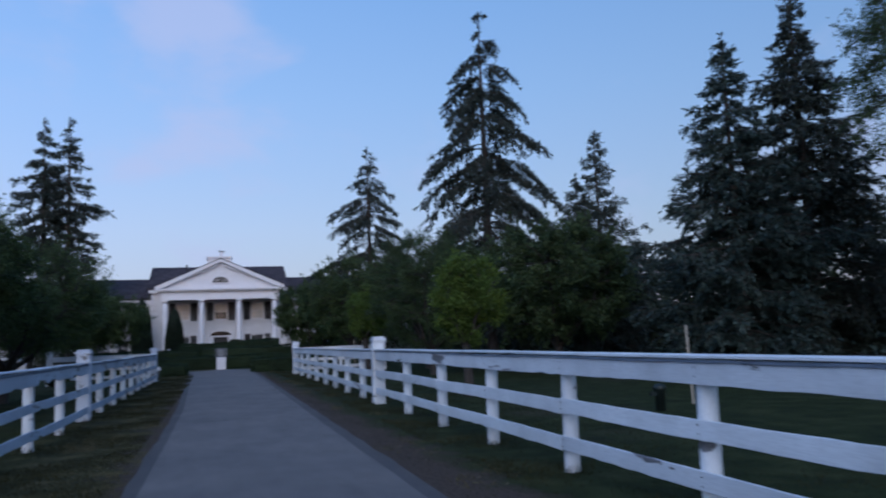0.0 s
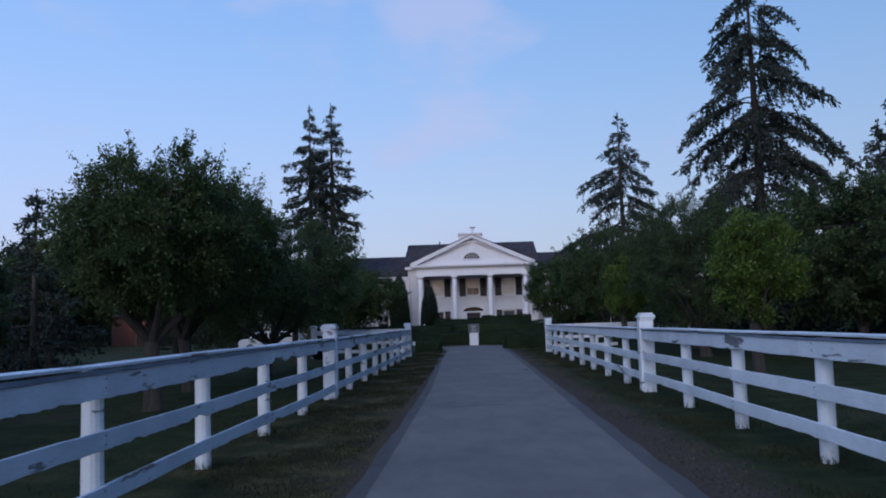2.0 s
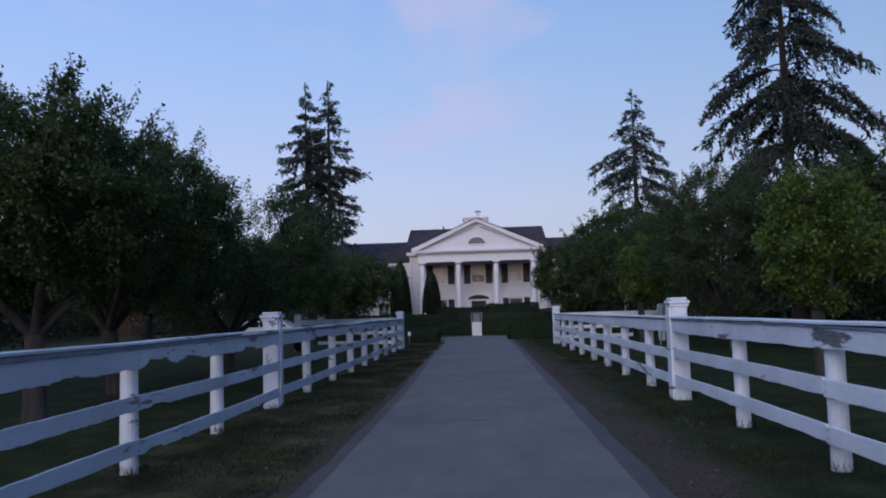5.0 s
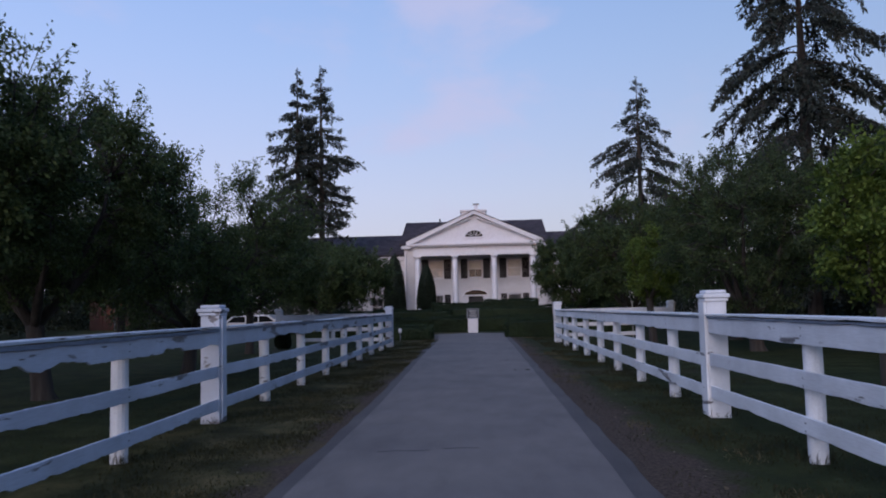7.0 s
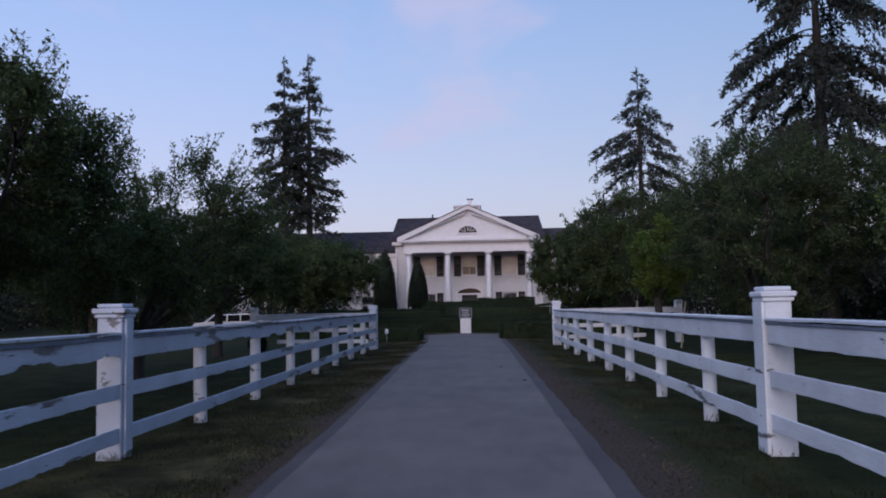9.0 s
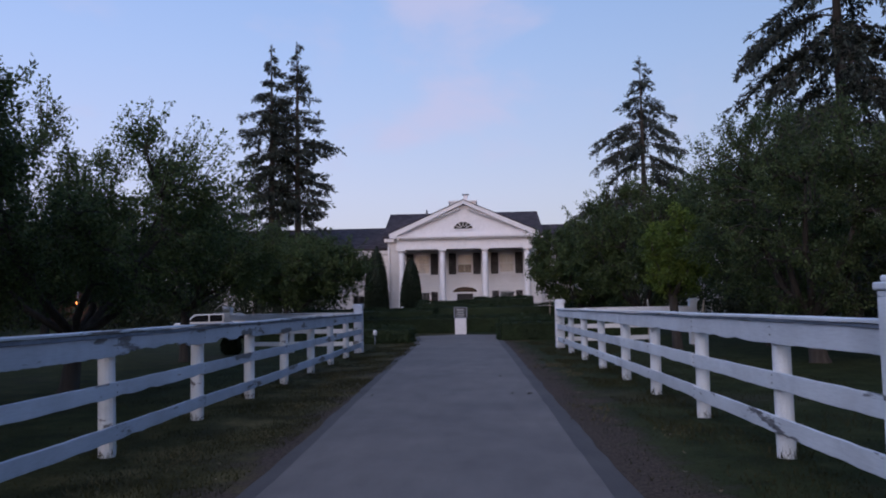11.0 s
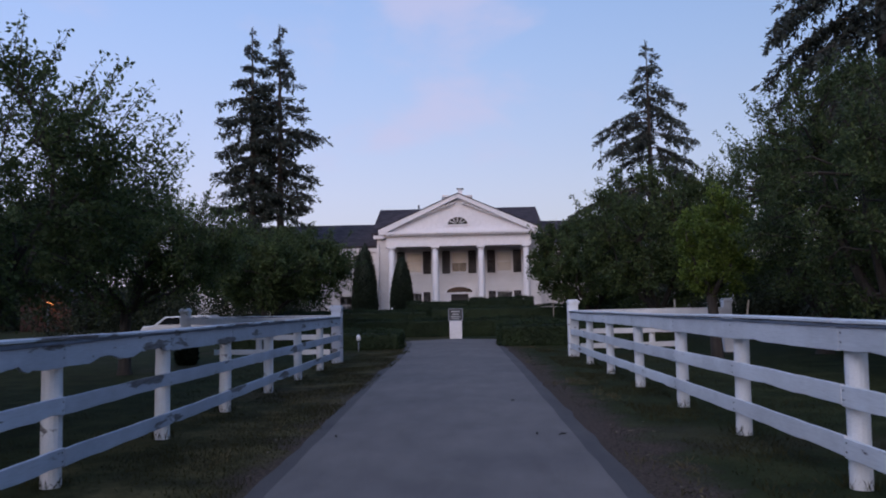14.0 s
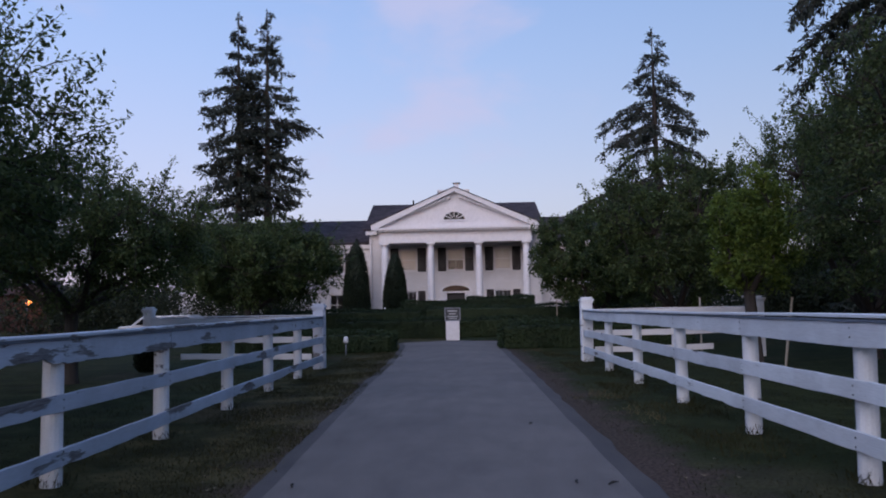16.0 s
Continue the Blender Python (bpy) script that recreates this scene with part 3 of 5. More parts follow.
def topiary(at, height, width, seed, label):
    """A tall clipped cypress, round-shouldered and pointed."""
    rng = np.random.default_rng(seed)
    ob = thing("cypress", at, label, "tree", "clipped cypresses")
    profile = [(0.33, 0.0), (0.44, 0.12), (0.475, 0.3), (0.45, 0.5), (0.36, 0.7), (0.22, 0.87), (0.09, 0.96), (0.01, 0.995)]
    stem = bmesh.new()
    lathe(stem, at[0], at[1], [(r * width * 0.93, at[2] + q * height) for r, q in profile], 18)
    part("core", stem, M_YEW, ob, smooth=True)
    n = 15000
    q = 1 - np.sqrt(rng.random(n))
    r = np.interp(q, [b for _, b in profile], [a for a, _ in profile]) * width
    w = rng.uniform(0, 6.283, n)
    r = r * (1 + 0.06 * np.sin(w * 5 + q * 9)) + rng.normal(0, 0.03, n)
    p = np.stack([r * np.cos(w), r * np.sin(w), q * height], axis=1)
    along = unit(np.stack([np.cos(w) * 0.5, np.sin(w) * 0.5, np.ones(n)], axis=1) + rng.normal(0, 0.4, (n, 3)))
    across = unit(np.cross(along, rng.normal(0, 1, (n, 3))))
    link_mesh("foliage", card_mesh("foliage", p, along, across, rng.uniform(0.08, 0.18, n), 0.05), M_YEW, ob)
    return ob


# ---------------- ground and drive ----------------
def lie(x, y):
    """The lie of the land: level, with a shallow dip behind the orchard on the left."""
    dip = max(0.0, min(1.0, (-x - 8.5) / 4)) * max(0.0, min(1.0, (y - 42) / 8)) * max(0.0, min(1.0, (80 - y) / 6))
    return -0.28 * dip


gx = [-1500, -600, -250, -120, -70, -45] + list(range(-32, -9, 2)) + [-8.5, -7, -5.5, -4, -2.5, -1, 0.5, 2, 3.5, 5, 6.5, 8] + list(range(10, 34, 3)) + [45, 70, 120, 250, 600, 1500]
gy = [-1500, -600, -250, -120, -60, -30, -15, -8] + list(range(-4, 90, 2)) + [95, 110, 150, 250, 600, 1500]
gverts = [(x, y, lie(x, y)) for y in gy for x in gx]
gfaces = [(j * len(gx) + i, j * len(gx) + i + 1, (j + 1) * len(gx) + i + 1, (j + 1) * len(gx) + i) for j in range(len(gy) - 1) for i in range(len(gx) - 1)]
tagged(link_mesh("ground", mesh_from("ground", gverts, gfaces), M_GROUND, smooth=True), "dark mown lawn with bare brown earth along the drive", "ground", kind="structure")


def drive_edges(y):
    """Left and right edge of the paved drive."""
    s, u = max(0.0, min(1.0, (y - 20) / 15)), max(0.0, min(1.0, (y - 35) / 14))
    left, right = -0.67 - 0.33 * s - 0.39 * u * u, 1.96 - 0.05 * u
    if y > 47.8:
        flare = (y - 47.8) / 3.2
        left, right = left - 0.35 * flare ** 2, right + 0.35 * flare ** 2
    if y > 50.4:
        pull = (y - 50.4) * 1.6
        left, right = left + pull ** 2, right - pull ** 2
    return left, right


rng = np.random.default_rng(5)
ys = list(np.arange(-14, 51.6, 0.5))
rv, rf, ev, ef = [], [], [], []
for j, y in enumerate(ys):
    a, b = drive_edges(y)
    a, b = a + rng.normal(0, 0.005), b + rng.normal(0, 0.005)
    cols = [(a, 0.0), (a + 0.01, 0.035), (a + (b - a) * 0.3, 0.048), (a + (b - a) * 0.5, 0.055), (a + (b - a) * 0.7, 0.048), (b - 0.01, 0.035), (b, 0.0)]
    rv += [(x, y, z) for x, z in cols]
    wa, wb = 0.19 + rng.normal(0, 0.014), 0.23 + rng.normal(0, 0.014)
    ev += [(a - wa, y, -0.01), (a - wa + 0.03, y, 0.016), (a + 0.03, y, 0.022), (b - 0.03, y, 0.022), (b + wb - 0.03, y, 0.016), (b + wb, y, -0.01)]
    if j:
        rf += [((j - 1) * 7 + i, (j - 1) * 7 + i + 1, j * 7 + i + 1, j * 7 + i) for i in range(6)]
        ef += [((j - 1) * 6 + i, (j - 1) * 6 + i + 1, j * 6 + i + 1, j * 6 + i) for i in (0, 1, 3, 4)]
rf += [tuple((len(ys) - 1) * 7 + i for i in range(6, -1, -1)), tuple(range(7))]
road = tagged(link_mesh("road", mesh_from("road", rv, rf), M_ROAD), "worn grey asphalt drive leading to the house", "driveway", kind="structure")
BASES[road] = Vector((0, 0, 0))
rnd = random.Random(8)
for y0, x0, x1 in ((16.38, -0.17, 0.34), (16.45, 0.46, 0.86)):
    cv, cf, x = [], [], x0
    while x < x1:
        yy, half = y0 + rnd.uniform(-0.018, 0.018), rnd.uniform(0.006, 0.016)
        share = (x + 0.67) / 2.63
        z = 0.035 + 0.02 * min(1.0, 2 * min(share, 1 - share)) + 0.004
        cv += [(x, yy - half, z - 0.004), (x, yy, z), (x, yy + half, z - 0.004)]
        k = len(cv)
        if k > 3:
            cf += [(k - 6, k - 3, k - 2, k - 5), (k - 5, k - 2, k - 1, k - 4)]
        x += 0.05
    link_mesh("crack", mesh_from("crack", cv, cf), M_TAR, road, "dark tar-filled crack")
tagged(link_mesh("pavement", mesh_from("pavement", ev, ef), M_EDGE), "darker crumbling asphalt edging along the drive", "driveway edge", kind="structure")


# ---------------- board fences ----------------
def round_post(fence, x, y, top, mat, seed, r=0.083):
    rnd = random.Random(seed)
    bm = bmesh.new()
    dx, dy = rnd.uniform(-0.012, 0.012), rnd.uniform(-0.012, 0.012)
    lathe(bm, x, y, [(r * 1.03, -0.1), (r * 1.02, 0.1), (r, top * 0.5), (r * 0.97, top - 0.015), (r * 0.9, top)], 14)
    for v in bm.verts:
        v.co.x += dx * v.co.z + rnd.uniform(-0.002, 0.002)
        v.co.y += dy * v.co.z
    return part("post", bm, mat, fence, smooth=False)


def square_post(fence, x, y, top, mat, road_side, wide=0.25):
    """A boxed newel with a facing board towards the drive and a two-step cap."""
    h = wide / 2
    bm = bmesh.new()
    box(bm, x - h, x + h, y - h, y + h, -0.1, top - 0.10, 0.008)
    post = part("gate_post", bm, mat, fence)
    bm = bmesh.new()
    xf = x + road_side * (h + 0.016)
    cover_w = h * (0.62 if road_side > 0 else 0.985)
    box(bm, min(xf - 0.014, xf + 0.014), max(xf - 0.014, xf + 0.014), y - cover_w, y + cover_w, 0.02, top - 0.142, 0.004)
    part("facing_board", bm, mat, post)
    bm = bmesh.new()
    box(bm, x - h - 0.02, x + h + 0.02, y - h - 0.02, y + h + 0.02, top - 0.14, top - 0.10, 0.006)
    box(bm, x - h - 0.040, x + h + 0.040, y - h - 0.040, y + h + 0.040, top - 0.098, top - 0.045, 0.010)
    box(bm, x - h - 0.005, x + h + 0.005, y - h - 0.005, y + h + 0.005, top - 0.043, top, 0.012)
    part("post_cap", bm, mat, post)
    return post


def rail(fence, a, b, z0, z1, thick, mat, seed, name="rail", wear=0.006, bites=()):
    """A weathered board from a to b (x, y), standing on edge, with uneven edges and bites (y0, y1, depth) split off below."""
    rnd = random.Random(seed)
    a, b = Vector((*a, 0)), Vector((*b, 0))
    d = (b - a).normalized()
    across = Vector((-d.y, d.x, 0))
    n = max(2, int((b - a).length / (0.07 if bites else 0.22)))
    bm = bmesh.new()
    rings = []
    bow = rnd.uniform(-0.012, 0.012)
    for i in range(n + 1):
        s = i / n
        p = a + (b - a) * s
        lift = bow * math.sin(math.pi * s)
        lo, hi = z0 + lift + rnd.uniform(-wear, wear), z1 + lift + rnd.uniform(-wear, wear) * 0.5
        if rnd.random() < 0.06:
            lo += wear * 2.2
        for y0, y1, deep in bites:
            if y0 < p.y < y1:
                lo += deep * min(1.0, 6 * (p.y - y0), 6 * (y1 - p.y)) * rnd.uniform(0.55, 1.1)
        t = thick / 2
        w = rnd.uniform(-0.002, 0.002)
        ring = [(-t + w, lo + 0.004), (-t + 0.004 + w, lo), (t - 0.004 + w, lo), (t + w, lo + 0.004), (t + w, hi - 0.004), (t - 0.004 + w, hi), (-t + 0.004 + w, hi), (-t + w, hi - 0.004)]
        rings.append([bm.verts.new(p + across * q + Vector((0, 0, z))) for q, z in ring])
    for r, s in zip(rings, rings[1:]):
        for i in range(8):
            bm.faces.new((r[i], r[(i + 1) % 8], s[(i + 1) % 8], s[i]))
    bm.faces.new(list(reversed(rings[0])))
    bm.faces.new(rings[-1])
    bmesh.ops.recalc_face_normals(bm, faces=bm.faces)
    return part(name, bm, mat, fence)


def board_fence(label, x, road_side, posts, squares, levels, mat, capmat, seed, top, high, batten, bare=(), bites=()):
    """Posts along the drive, three boards on the drive's side and a flat cap board along the top."""
    fence = thing("board_fence", (x, posts[0], 0), label, "fence", "white board fences")
    xr = x + road_side * 0.100
    for i, y in enumerate(posts):
        if i in squares:
            square_post(fence, x, y, high, mat, road_side)
        else:
            round_post(fence, x, y, top - 0.02, M_FENCE_R, seed + i)
    cuts = sorted(squares)
    for a, b in zip(cuts, cuts[1:]):
        runs = list(range(a, b, 2)) + [b]
        for lo, hi in zip(runs, runs[1:]):
            y0 = posts[lo] + (0.135 if lo in squares else 0.003)
            y1 = posts[hi] - (0.135 if hi in squares else 0.003)
            for k, (z0, z1) in enumerate(levels):
                j = random.Random(seed + 91 * lo + k).uniform(-0.012, 0.012)
                rail(fence, (xr + random.Random(lo * 7 + k).uniform(-0.003, 0.003), y0), (xr, y1), z0 + (j if k < 2 else 0), z1 + (j if k < 2 else -0.012), 0.030, mat, seed + 13 * lo + k, bites=[c[1:] for c in bites if c[0] == k and c[1] < y1 and c[2] > y0])
            # Added thin dark strip that stands for the shaded line below the cap.
            rail(fence, (xr + road_side * 0.0235, y0), (xr + road_side * 0.0235, y1), top - batten, top - 0.004, 0.016, M_UNDERCAP, seed + 19 * lo, "batten", 0.003)
            rail(fence, (x + road_side * 0.040, y0), (x + road_side * 0.040, y1), top, top + 0.026, 0.215, M_BAREWOOD if lo in bare else capmat, seed + 17 * lo, "cap_board", 0.006 if lo in bare else 0.002)
    for i, y in enumerate(posts):
        if i in squares:
            continue
        for k, (z0, z1) in enumerate(levels):
            for dz in (0.035, -0.035):
                bm = bmesh.new()
                zz = (z0 + z1) / 2 + dz
                xx = xr + road_side * 0.0165
                box(bm, xx - 0.003, xx + 0.003, y - 0.046, y - 0.034, zz - 0.006, zz + 0.006)
                part("nail", bm, M_IRON, fence)
    return fence


STEP_R, STEP_L = 2.53, 2.49
posts_r = [15.77 - STEP_R * i for i in range(7, -1, -1)] + [18.71, 20.89, 23.45, 25.96, 28.33, 31.00, 33.75, 36.50, 39.27]
posts_l = [16.20 - STEP_L * i for i in range(7, -1, -1)] + [18.87, 21.32, 23.86, 26.26, 28.60, 31.08, 33.50, 35.95, 38.38]
FENCE_R, FENCE_L = 3.775, -2.667
board_fence("white painted three-board fence with flat cap, paint flaking", FENCE_R, -1, posts_r, {0, 8, 16}, [(0.24, 0.39), (0.63, 0.785), (1.04, 1.245)], M_FENCE_R, M_FENCE_R, 100, 1.25, 1.57, 0.030)
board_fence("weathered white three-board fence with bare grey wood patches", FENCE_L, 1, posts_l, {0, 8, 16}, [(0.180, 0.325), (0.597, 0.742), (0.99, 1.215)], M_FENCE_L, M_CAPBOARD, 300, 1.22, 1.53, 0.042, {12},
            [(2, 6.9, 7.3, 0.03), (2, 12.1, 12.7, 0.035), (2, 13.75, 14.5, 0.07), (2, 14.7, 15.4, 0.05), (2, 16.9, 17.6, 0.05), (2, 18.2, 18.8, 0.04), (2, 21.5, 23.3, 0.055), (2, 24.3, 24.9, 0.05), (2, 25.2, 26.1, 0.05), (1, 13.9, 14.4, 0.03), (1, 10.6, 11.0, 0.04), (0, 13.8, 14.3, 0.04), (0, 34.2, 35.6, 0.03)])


def cross_fence(label, a, b, broken, seed, mat):
    """A return fence that runs away from the drive's fence to a capped post."""
    fence = thing("board_fence", (*b, 0), label, "fence", "white board fences")
    square_post(fence, b[0], b[1], 1.53, mat, -1 if b[0] > 0 else 1, 0.22)
    mid = ((a[0] + b[0]) / 2, (a[1] + b[1]) / 2)
    round_post(fence, *mid, 1.2, mat, seed)
    d = Vector((b[0] - a[0], b[1] - a[1])).normalized()
    start, end = (a[0] + d.x * 0.15, a[1] + d.y * 0.15), (b[0] - d.x * 0.12, b[1] - d.y * 0.12)
    off = (-d.y * 0.1 if d.x > 0 else d.y * 0.1), (d.x * 0.1 if d.x > 0 else -d.x * 0.1)
    place = lambda p: (p[0] - off[0] * 0.98, p[1] - off[1] * 0.98)
    for k, (z0, z1) in enumerate(((0.22, 0.36), (0.62, 0.76), (1.06, 1.24))):
        stop = end
        if k == 0:
            stop = (start[0] + (end[0] - start[0]) * broken, start[1] + (end[1] - start[1]) * broken)
        rail(fence, place(start), place(stop), z0, z1, 0.028, mat, seed + k)
    rail(fence, start, end, 1.245, 1.27, 0.2, mat, seed + 9, "cap_board", 0.002)
    return fence


cross_fence("white board fence turning off from the drive, bottom board broken", (FENCE_L, posts_l[-1]), (-7.2, 39.6), 0.80, 501, M_FENCE_X)
cross_fence("white board fence turning off towards the garden, bottom board short", (FENCE_R, posts_r[-1]), (8.27, 40.1), 0.72, 521, M_FENCE_X)


# ---------------- the house ----------------
HX = 0.20                       # middle of the house
PY, WY, BY = 70.0, 73.0, 84.5    # column line, front wall, back wall
house = thing("house", (HX, WY, 0), "white painted brick mansion with columned portico and dark roof", "house")
up_windows = [(-3.50, -2.40), (-0.36, 0.74), (2.75, 3.85)]
low_windows = [(-3.50, -2.40), (2.75, 3.85)]
holes = [(a, b, 3.82, 5.22) for a, b in up_windows] + [(a, b, 0.95, 2.45) for a, b in low_windows] + [(-0.42, 0.78, 0.42, 2.35)]
bm = pierced(bmesh.new(), -5.50, 5.80, 0, 6.45, WY, WY + 0.3, holes)
part("wall_front", bm, M_BRICK, house)
part("wall_left", boxed(-5.50, -5.20, WY + 0.3, BY, 0, 6.45), M_BRICK, house)
part("wall_right", boxed(5.50, 5.80, WY + 0.3, BY, 0, 6.45), M_BRICK, house)
part("wall_back", boxed(-5.20, 5.50, BY - 0.3, BY, 0, 6.45), M_BRICK, house)
part("upper_floor", boxed(-5.20, 5.50, WY + 0.3, BY - 0.3, 2.95, 3.2), M_DARK, house)


def gable_roof(parent, x0, x1, y0, y1, eave, ridge, thick=0.14, name="roof"):
    ym = (y0 + y1) / 2
    b = bmesh.new()
    outline = [(y0, eave), (ym, ridge), (y1, eave), (y1, eave - thick), (ym, ridge - thick), (y0, eave - thick)]
    a, c = [b.verts.new((x0, y, z)) for y, z in outline], [b.verts.new((x1, y, z)) for y, z in outline]
    n = len(outline)
    b.faces.new((a[0], a[1], a[4], a[5]))
    b.faces.new((a[1], a[2], a[3], a[4]))
    b.faces.new((c[5], c[4], c[1], c[0]))
    b.faces.new((c[4], c[3], c[2], c[1]))
    for i in range(n):
        b.faces.new((c[i], c[(i + 1) % n], a[(i + 1) % n], a[i]))
    bmesh.ops.recalc_face_normals(b, faces=b.faces)
    return part(name, b, M_ROOF, parent)


gable_roof(house, -5.85, 6.08, WY - 0.35, BY + 0.35, 6.62, 8.98)
for gx0 in (-5.50, 5.56):
    b = bmesh.new()
    q = [b.verts.new((x, y, z)) for x in (gx0, gx0 + 0.24) for y, z in ((WY + 0.05, 6.45), (BY - 0.05, 6.45), ((WY + BY) / 2, 8.78))]
    for f in ((0, 1, 2), (5, 4, 3), (0, 3, 4, 1), (1, 4, 5, 2), (2, 5, 3, 0)):
        b.faces.new([q[i] for i in f])
    bmesh.ops.recalc_face_normals(b, faces=b.faces)
    part("gable_wall", b, M_BRICK, house)
# eaves cornice with gutter and downpipe
part("eaves_cornice", boxed(-5.72, -4.95, WY - 0.30, WY - 0.004, 6.22, 6.46), M_TRIM, house)
part("eaves_cornice", boxed(5.25, 6.02, WY - 0.30, WY - 0.004, 6.22, 6.46), M_TRIM, house)
b = bmesh.new()
lathe(b, -5.38, WY - 0.10, [(0.05, 0.1), (0.05, 6.0)], 10)
part("downpipe", b, M_TRIM, house, "white metal downpipe", True)

# portico: floor, columns, entablature, pediment
part("porch_floor", boxed(-5.0, 5.3, PY - 0.5, WY - 0.01, 0, 0.40), M_STONE, house)
part("porch_step", boxed(-1.6, 2.0, PY - 0.9, PY - 0.504, 0, 0.20), M_STONE, house)
for cx in (-4.20, -1.34, 1.66, 4.60):
    b = bmesh.new()
    lathe(b, cx, PY, [(0.225, 0.52), (0.232, 1.6), (0.226, 2.9), (0.205, 4.4), (0.190, 5.14)], 24)
    column = part("column", b, M_TRIM, house, "white tapered round column", True)
    b = bmesh.new()
    box(b, cx - 0.30, cx + 0.30, PY - 0.30, PY + 0.30, 0.404, 0.46, 0.008)
    lathe(b, cx, PY, [(0.28, 0.46), (0.29, 0.49), (0.25, 0.525)], 20)
    part("base", b, M_TRIM, column)
    b = bmesh.new()
    lathe(b, cx, PY, [(0.20, 5.14), (0.225, 5.17), (0.20, 5.20), (0.26, 5.30)], 20)
    box(b, cx - 0.28, cx + 0.28, PY - 0.28, PY + 0.28, 5.302, 5.40, 0.006)
    part("capital", b, M_TRIM, column)
for px0 in (-4.62, 4.62):
    b = bmesh.new()
    box(b, px0, px0 + 0.40, WY - 0.07, WY - 0.003, 0.404, 5.40)
    part("pilaster", b, M_TRIM, house)
b = bmesh.new()
box(b, -4.55, 4.95, PY - 0.26, PY + 0.26, 5.404, 5.72)
box(b, -4.52, 4.92, PY - 0.23, PY + 0.23, 5.722, 6.08)
box(b, -4.55, -4.05, PY + 0.264, WY - 0.01, 5.404, 6.08)
box(b, 4.45, 4.95, PY + 0.264, WY - 0.01, 5.404, 6.08)
part("entablature", b, M_TRIM, house)
part("porch_ceiling", boxed(-4.04, 4.44, PY + 0.265, WY - 0.01, 5.50, 5.56), M_SOFFIT, house, "dim painted porch ceiling")
part("cornice", boxed(-4.98, 5.38, PY - 0.62, PY + 0.26, 6.20, 6.34), M_TRIM, house)
part("bed_mould", boxed(-4.66, 5.06, PY - 0.36, PY + 0.262, 6.084, 6.196), M_TRIM, house)
APEX = 8.72
b = bmesh.new()
prism(b, [(-4.75, 6.344), (5.15, 6.344), (HX, APEX - 0.10)], PY - 0.22, PY + 0.1)
part("pediment", b, M_TRIM, house)
slope = math.atan2(APEX - 6.36, 5.18)
for sgn in (-1, 1):
    b = bmesh.new()
    tip = HX + sgn * 5.20
    prism(b, [(tip, 6.346), (tip, 6.50), (HX, APEX + 0.06), (HX, APEX - 0.20), (HX + sgn * 4.70, 6.346)], PY - 0.62, PY + 0.1)
    part("raking_cornice", b, M_TRIM, house)
    b = bmesh.new()
    prism(b, [(tip + sgn * 0.05, 6.506), (tip + sgn * 0.05, 6.55), (HX, APEX + 0.115), (HX, APEX + 0.066)], PY - 0.66, WY + 5.5)
    part("portico_roof", b, M_ROOF, house)
# blocks under the cornices
for i in range(31):
    cx = -4.72 + i * (9.84 / 30)
    part("modillion", boxed(cx - 0.085, cx + 0.085, PY - 0.56, PY - 0.365, 6.10, 6.198), M_TRIM, house)
for sgn in (-1, 1):
    for i in range(16):
        s = 0.05 + i * 0.058
        cx, cz = HX + sgn * 4.85 * (1 - s), 6.42 + (APEX - 0.36 - 6.42) * s
        b = boxed(cx - 0.085, cx + 0.085, PY - 0.52, PY - 0.225, cz - 0.10, cz + 0.02)
        bmesh.ops.rotate(b, verts=b.verts, cent=(cx, PY, cz), matrix=Matrix.Rotation(sgn * slope, 3, "Y"))
        part("modillion", b, M_TRIM, house)
# half-round light in the pediment
fan = part("fan_light", prism(bmesh.new(), [(0.17 + 0.68 * math.cos(math.pi * i / 16), 6.80 + 0.50 * math.sin(math.pi * i / 16)) for i in range(17)], PY - 0.235, PY - 0.224), M_CARGLASS, house, "dark half-round fan light")
b = bmesh.new()
for i in range(16):
    w0, w1 = math.pi * i / 16, math.pi * (i + 1) / 16
    prism(b, [(0.17 + r * math.cos(w), 6.80 + r * 0.735 * math.sin(w)) for r, w in ((0.66, w0), (0.76, w0), (0.76, w1), (0.66, w1))], PY - 0.27, PY - 0.236)
box(b, -0.62, 0.96, PY - 0.30, PY - 0.236, 6.72, 6.80)
for i in range(1, 6):
    w = math.pi * i / 6
    c, s = math.cos(w), math.sin(w)
    prism(b, [(0.17 + 0.2 * c - 0.018 * s, 6.80 + 0.15 * s + 0.018 * c), (0.17 + 0.2 * c + 0.018 * s, 6.80 + 0.15 * s - 0.018 * c), (0.17 + 0.66 * c + 0.018 * s, 6.80 + 0.485 * s - 0.018 * c), (0.17 + 0.66 * c - 0.018 * s, 6.80 + 0.485 * s + 0.018 * c)], PY - 0.262, PY - 0.236)
part("fan_light_frame", b, M_TRIM, fan)
# white roof walk and capped chimney on the ridge
part("roof_walk", boxed(-0.95, 1.15, 77.6, 79.9, 8.3, 9.70), M_TRIM, house)
part("roof_walk_rail", boxed(-1.05, 1.25, 77.5, 80.0, 9.703, 9.84), M_TRIM, house)
part("chimney", boxed(0.16, 0.50, 78.25, 78.6, 9.844, 10.40), M_TRIM, house)
part("chimney_cap", boxed(0.06, 0.60, 78.15, 78.7, 10.403, 10.45), M_SHUTTER, house, "dark chimney cap")
b = bmesh.new()
lathe(b, -2.75, 76.6, [(0.06, 7.6), (0.06, 9.0)], 8)
part("vent_pipe", b, M_SHUTTER, house, "dark vent pipe", True)


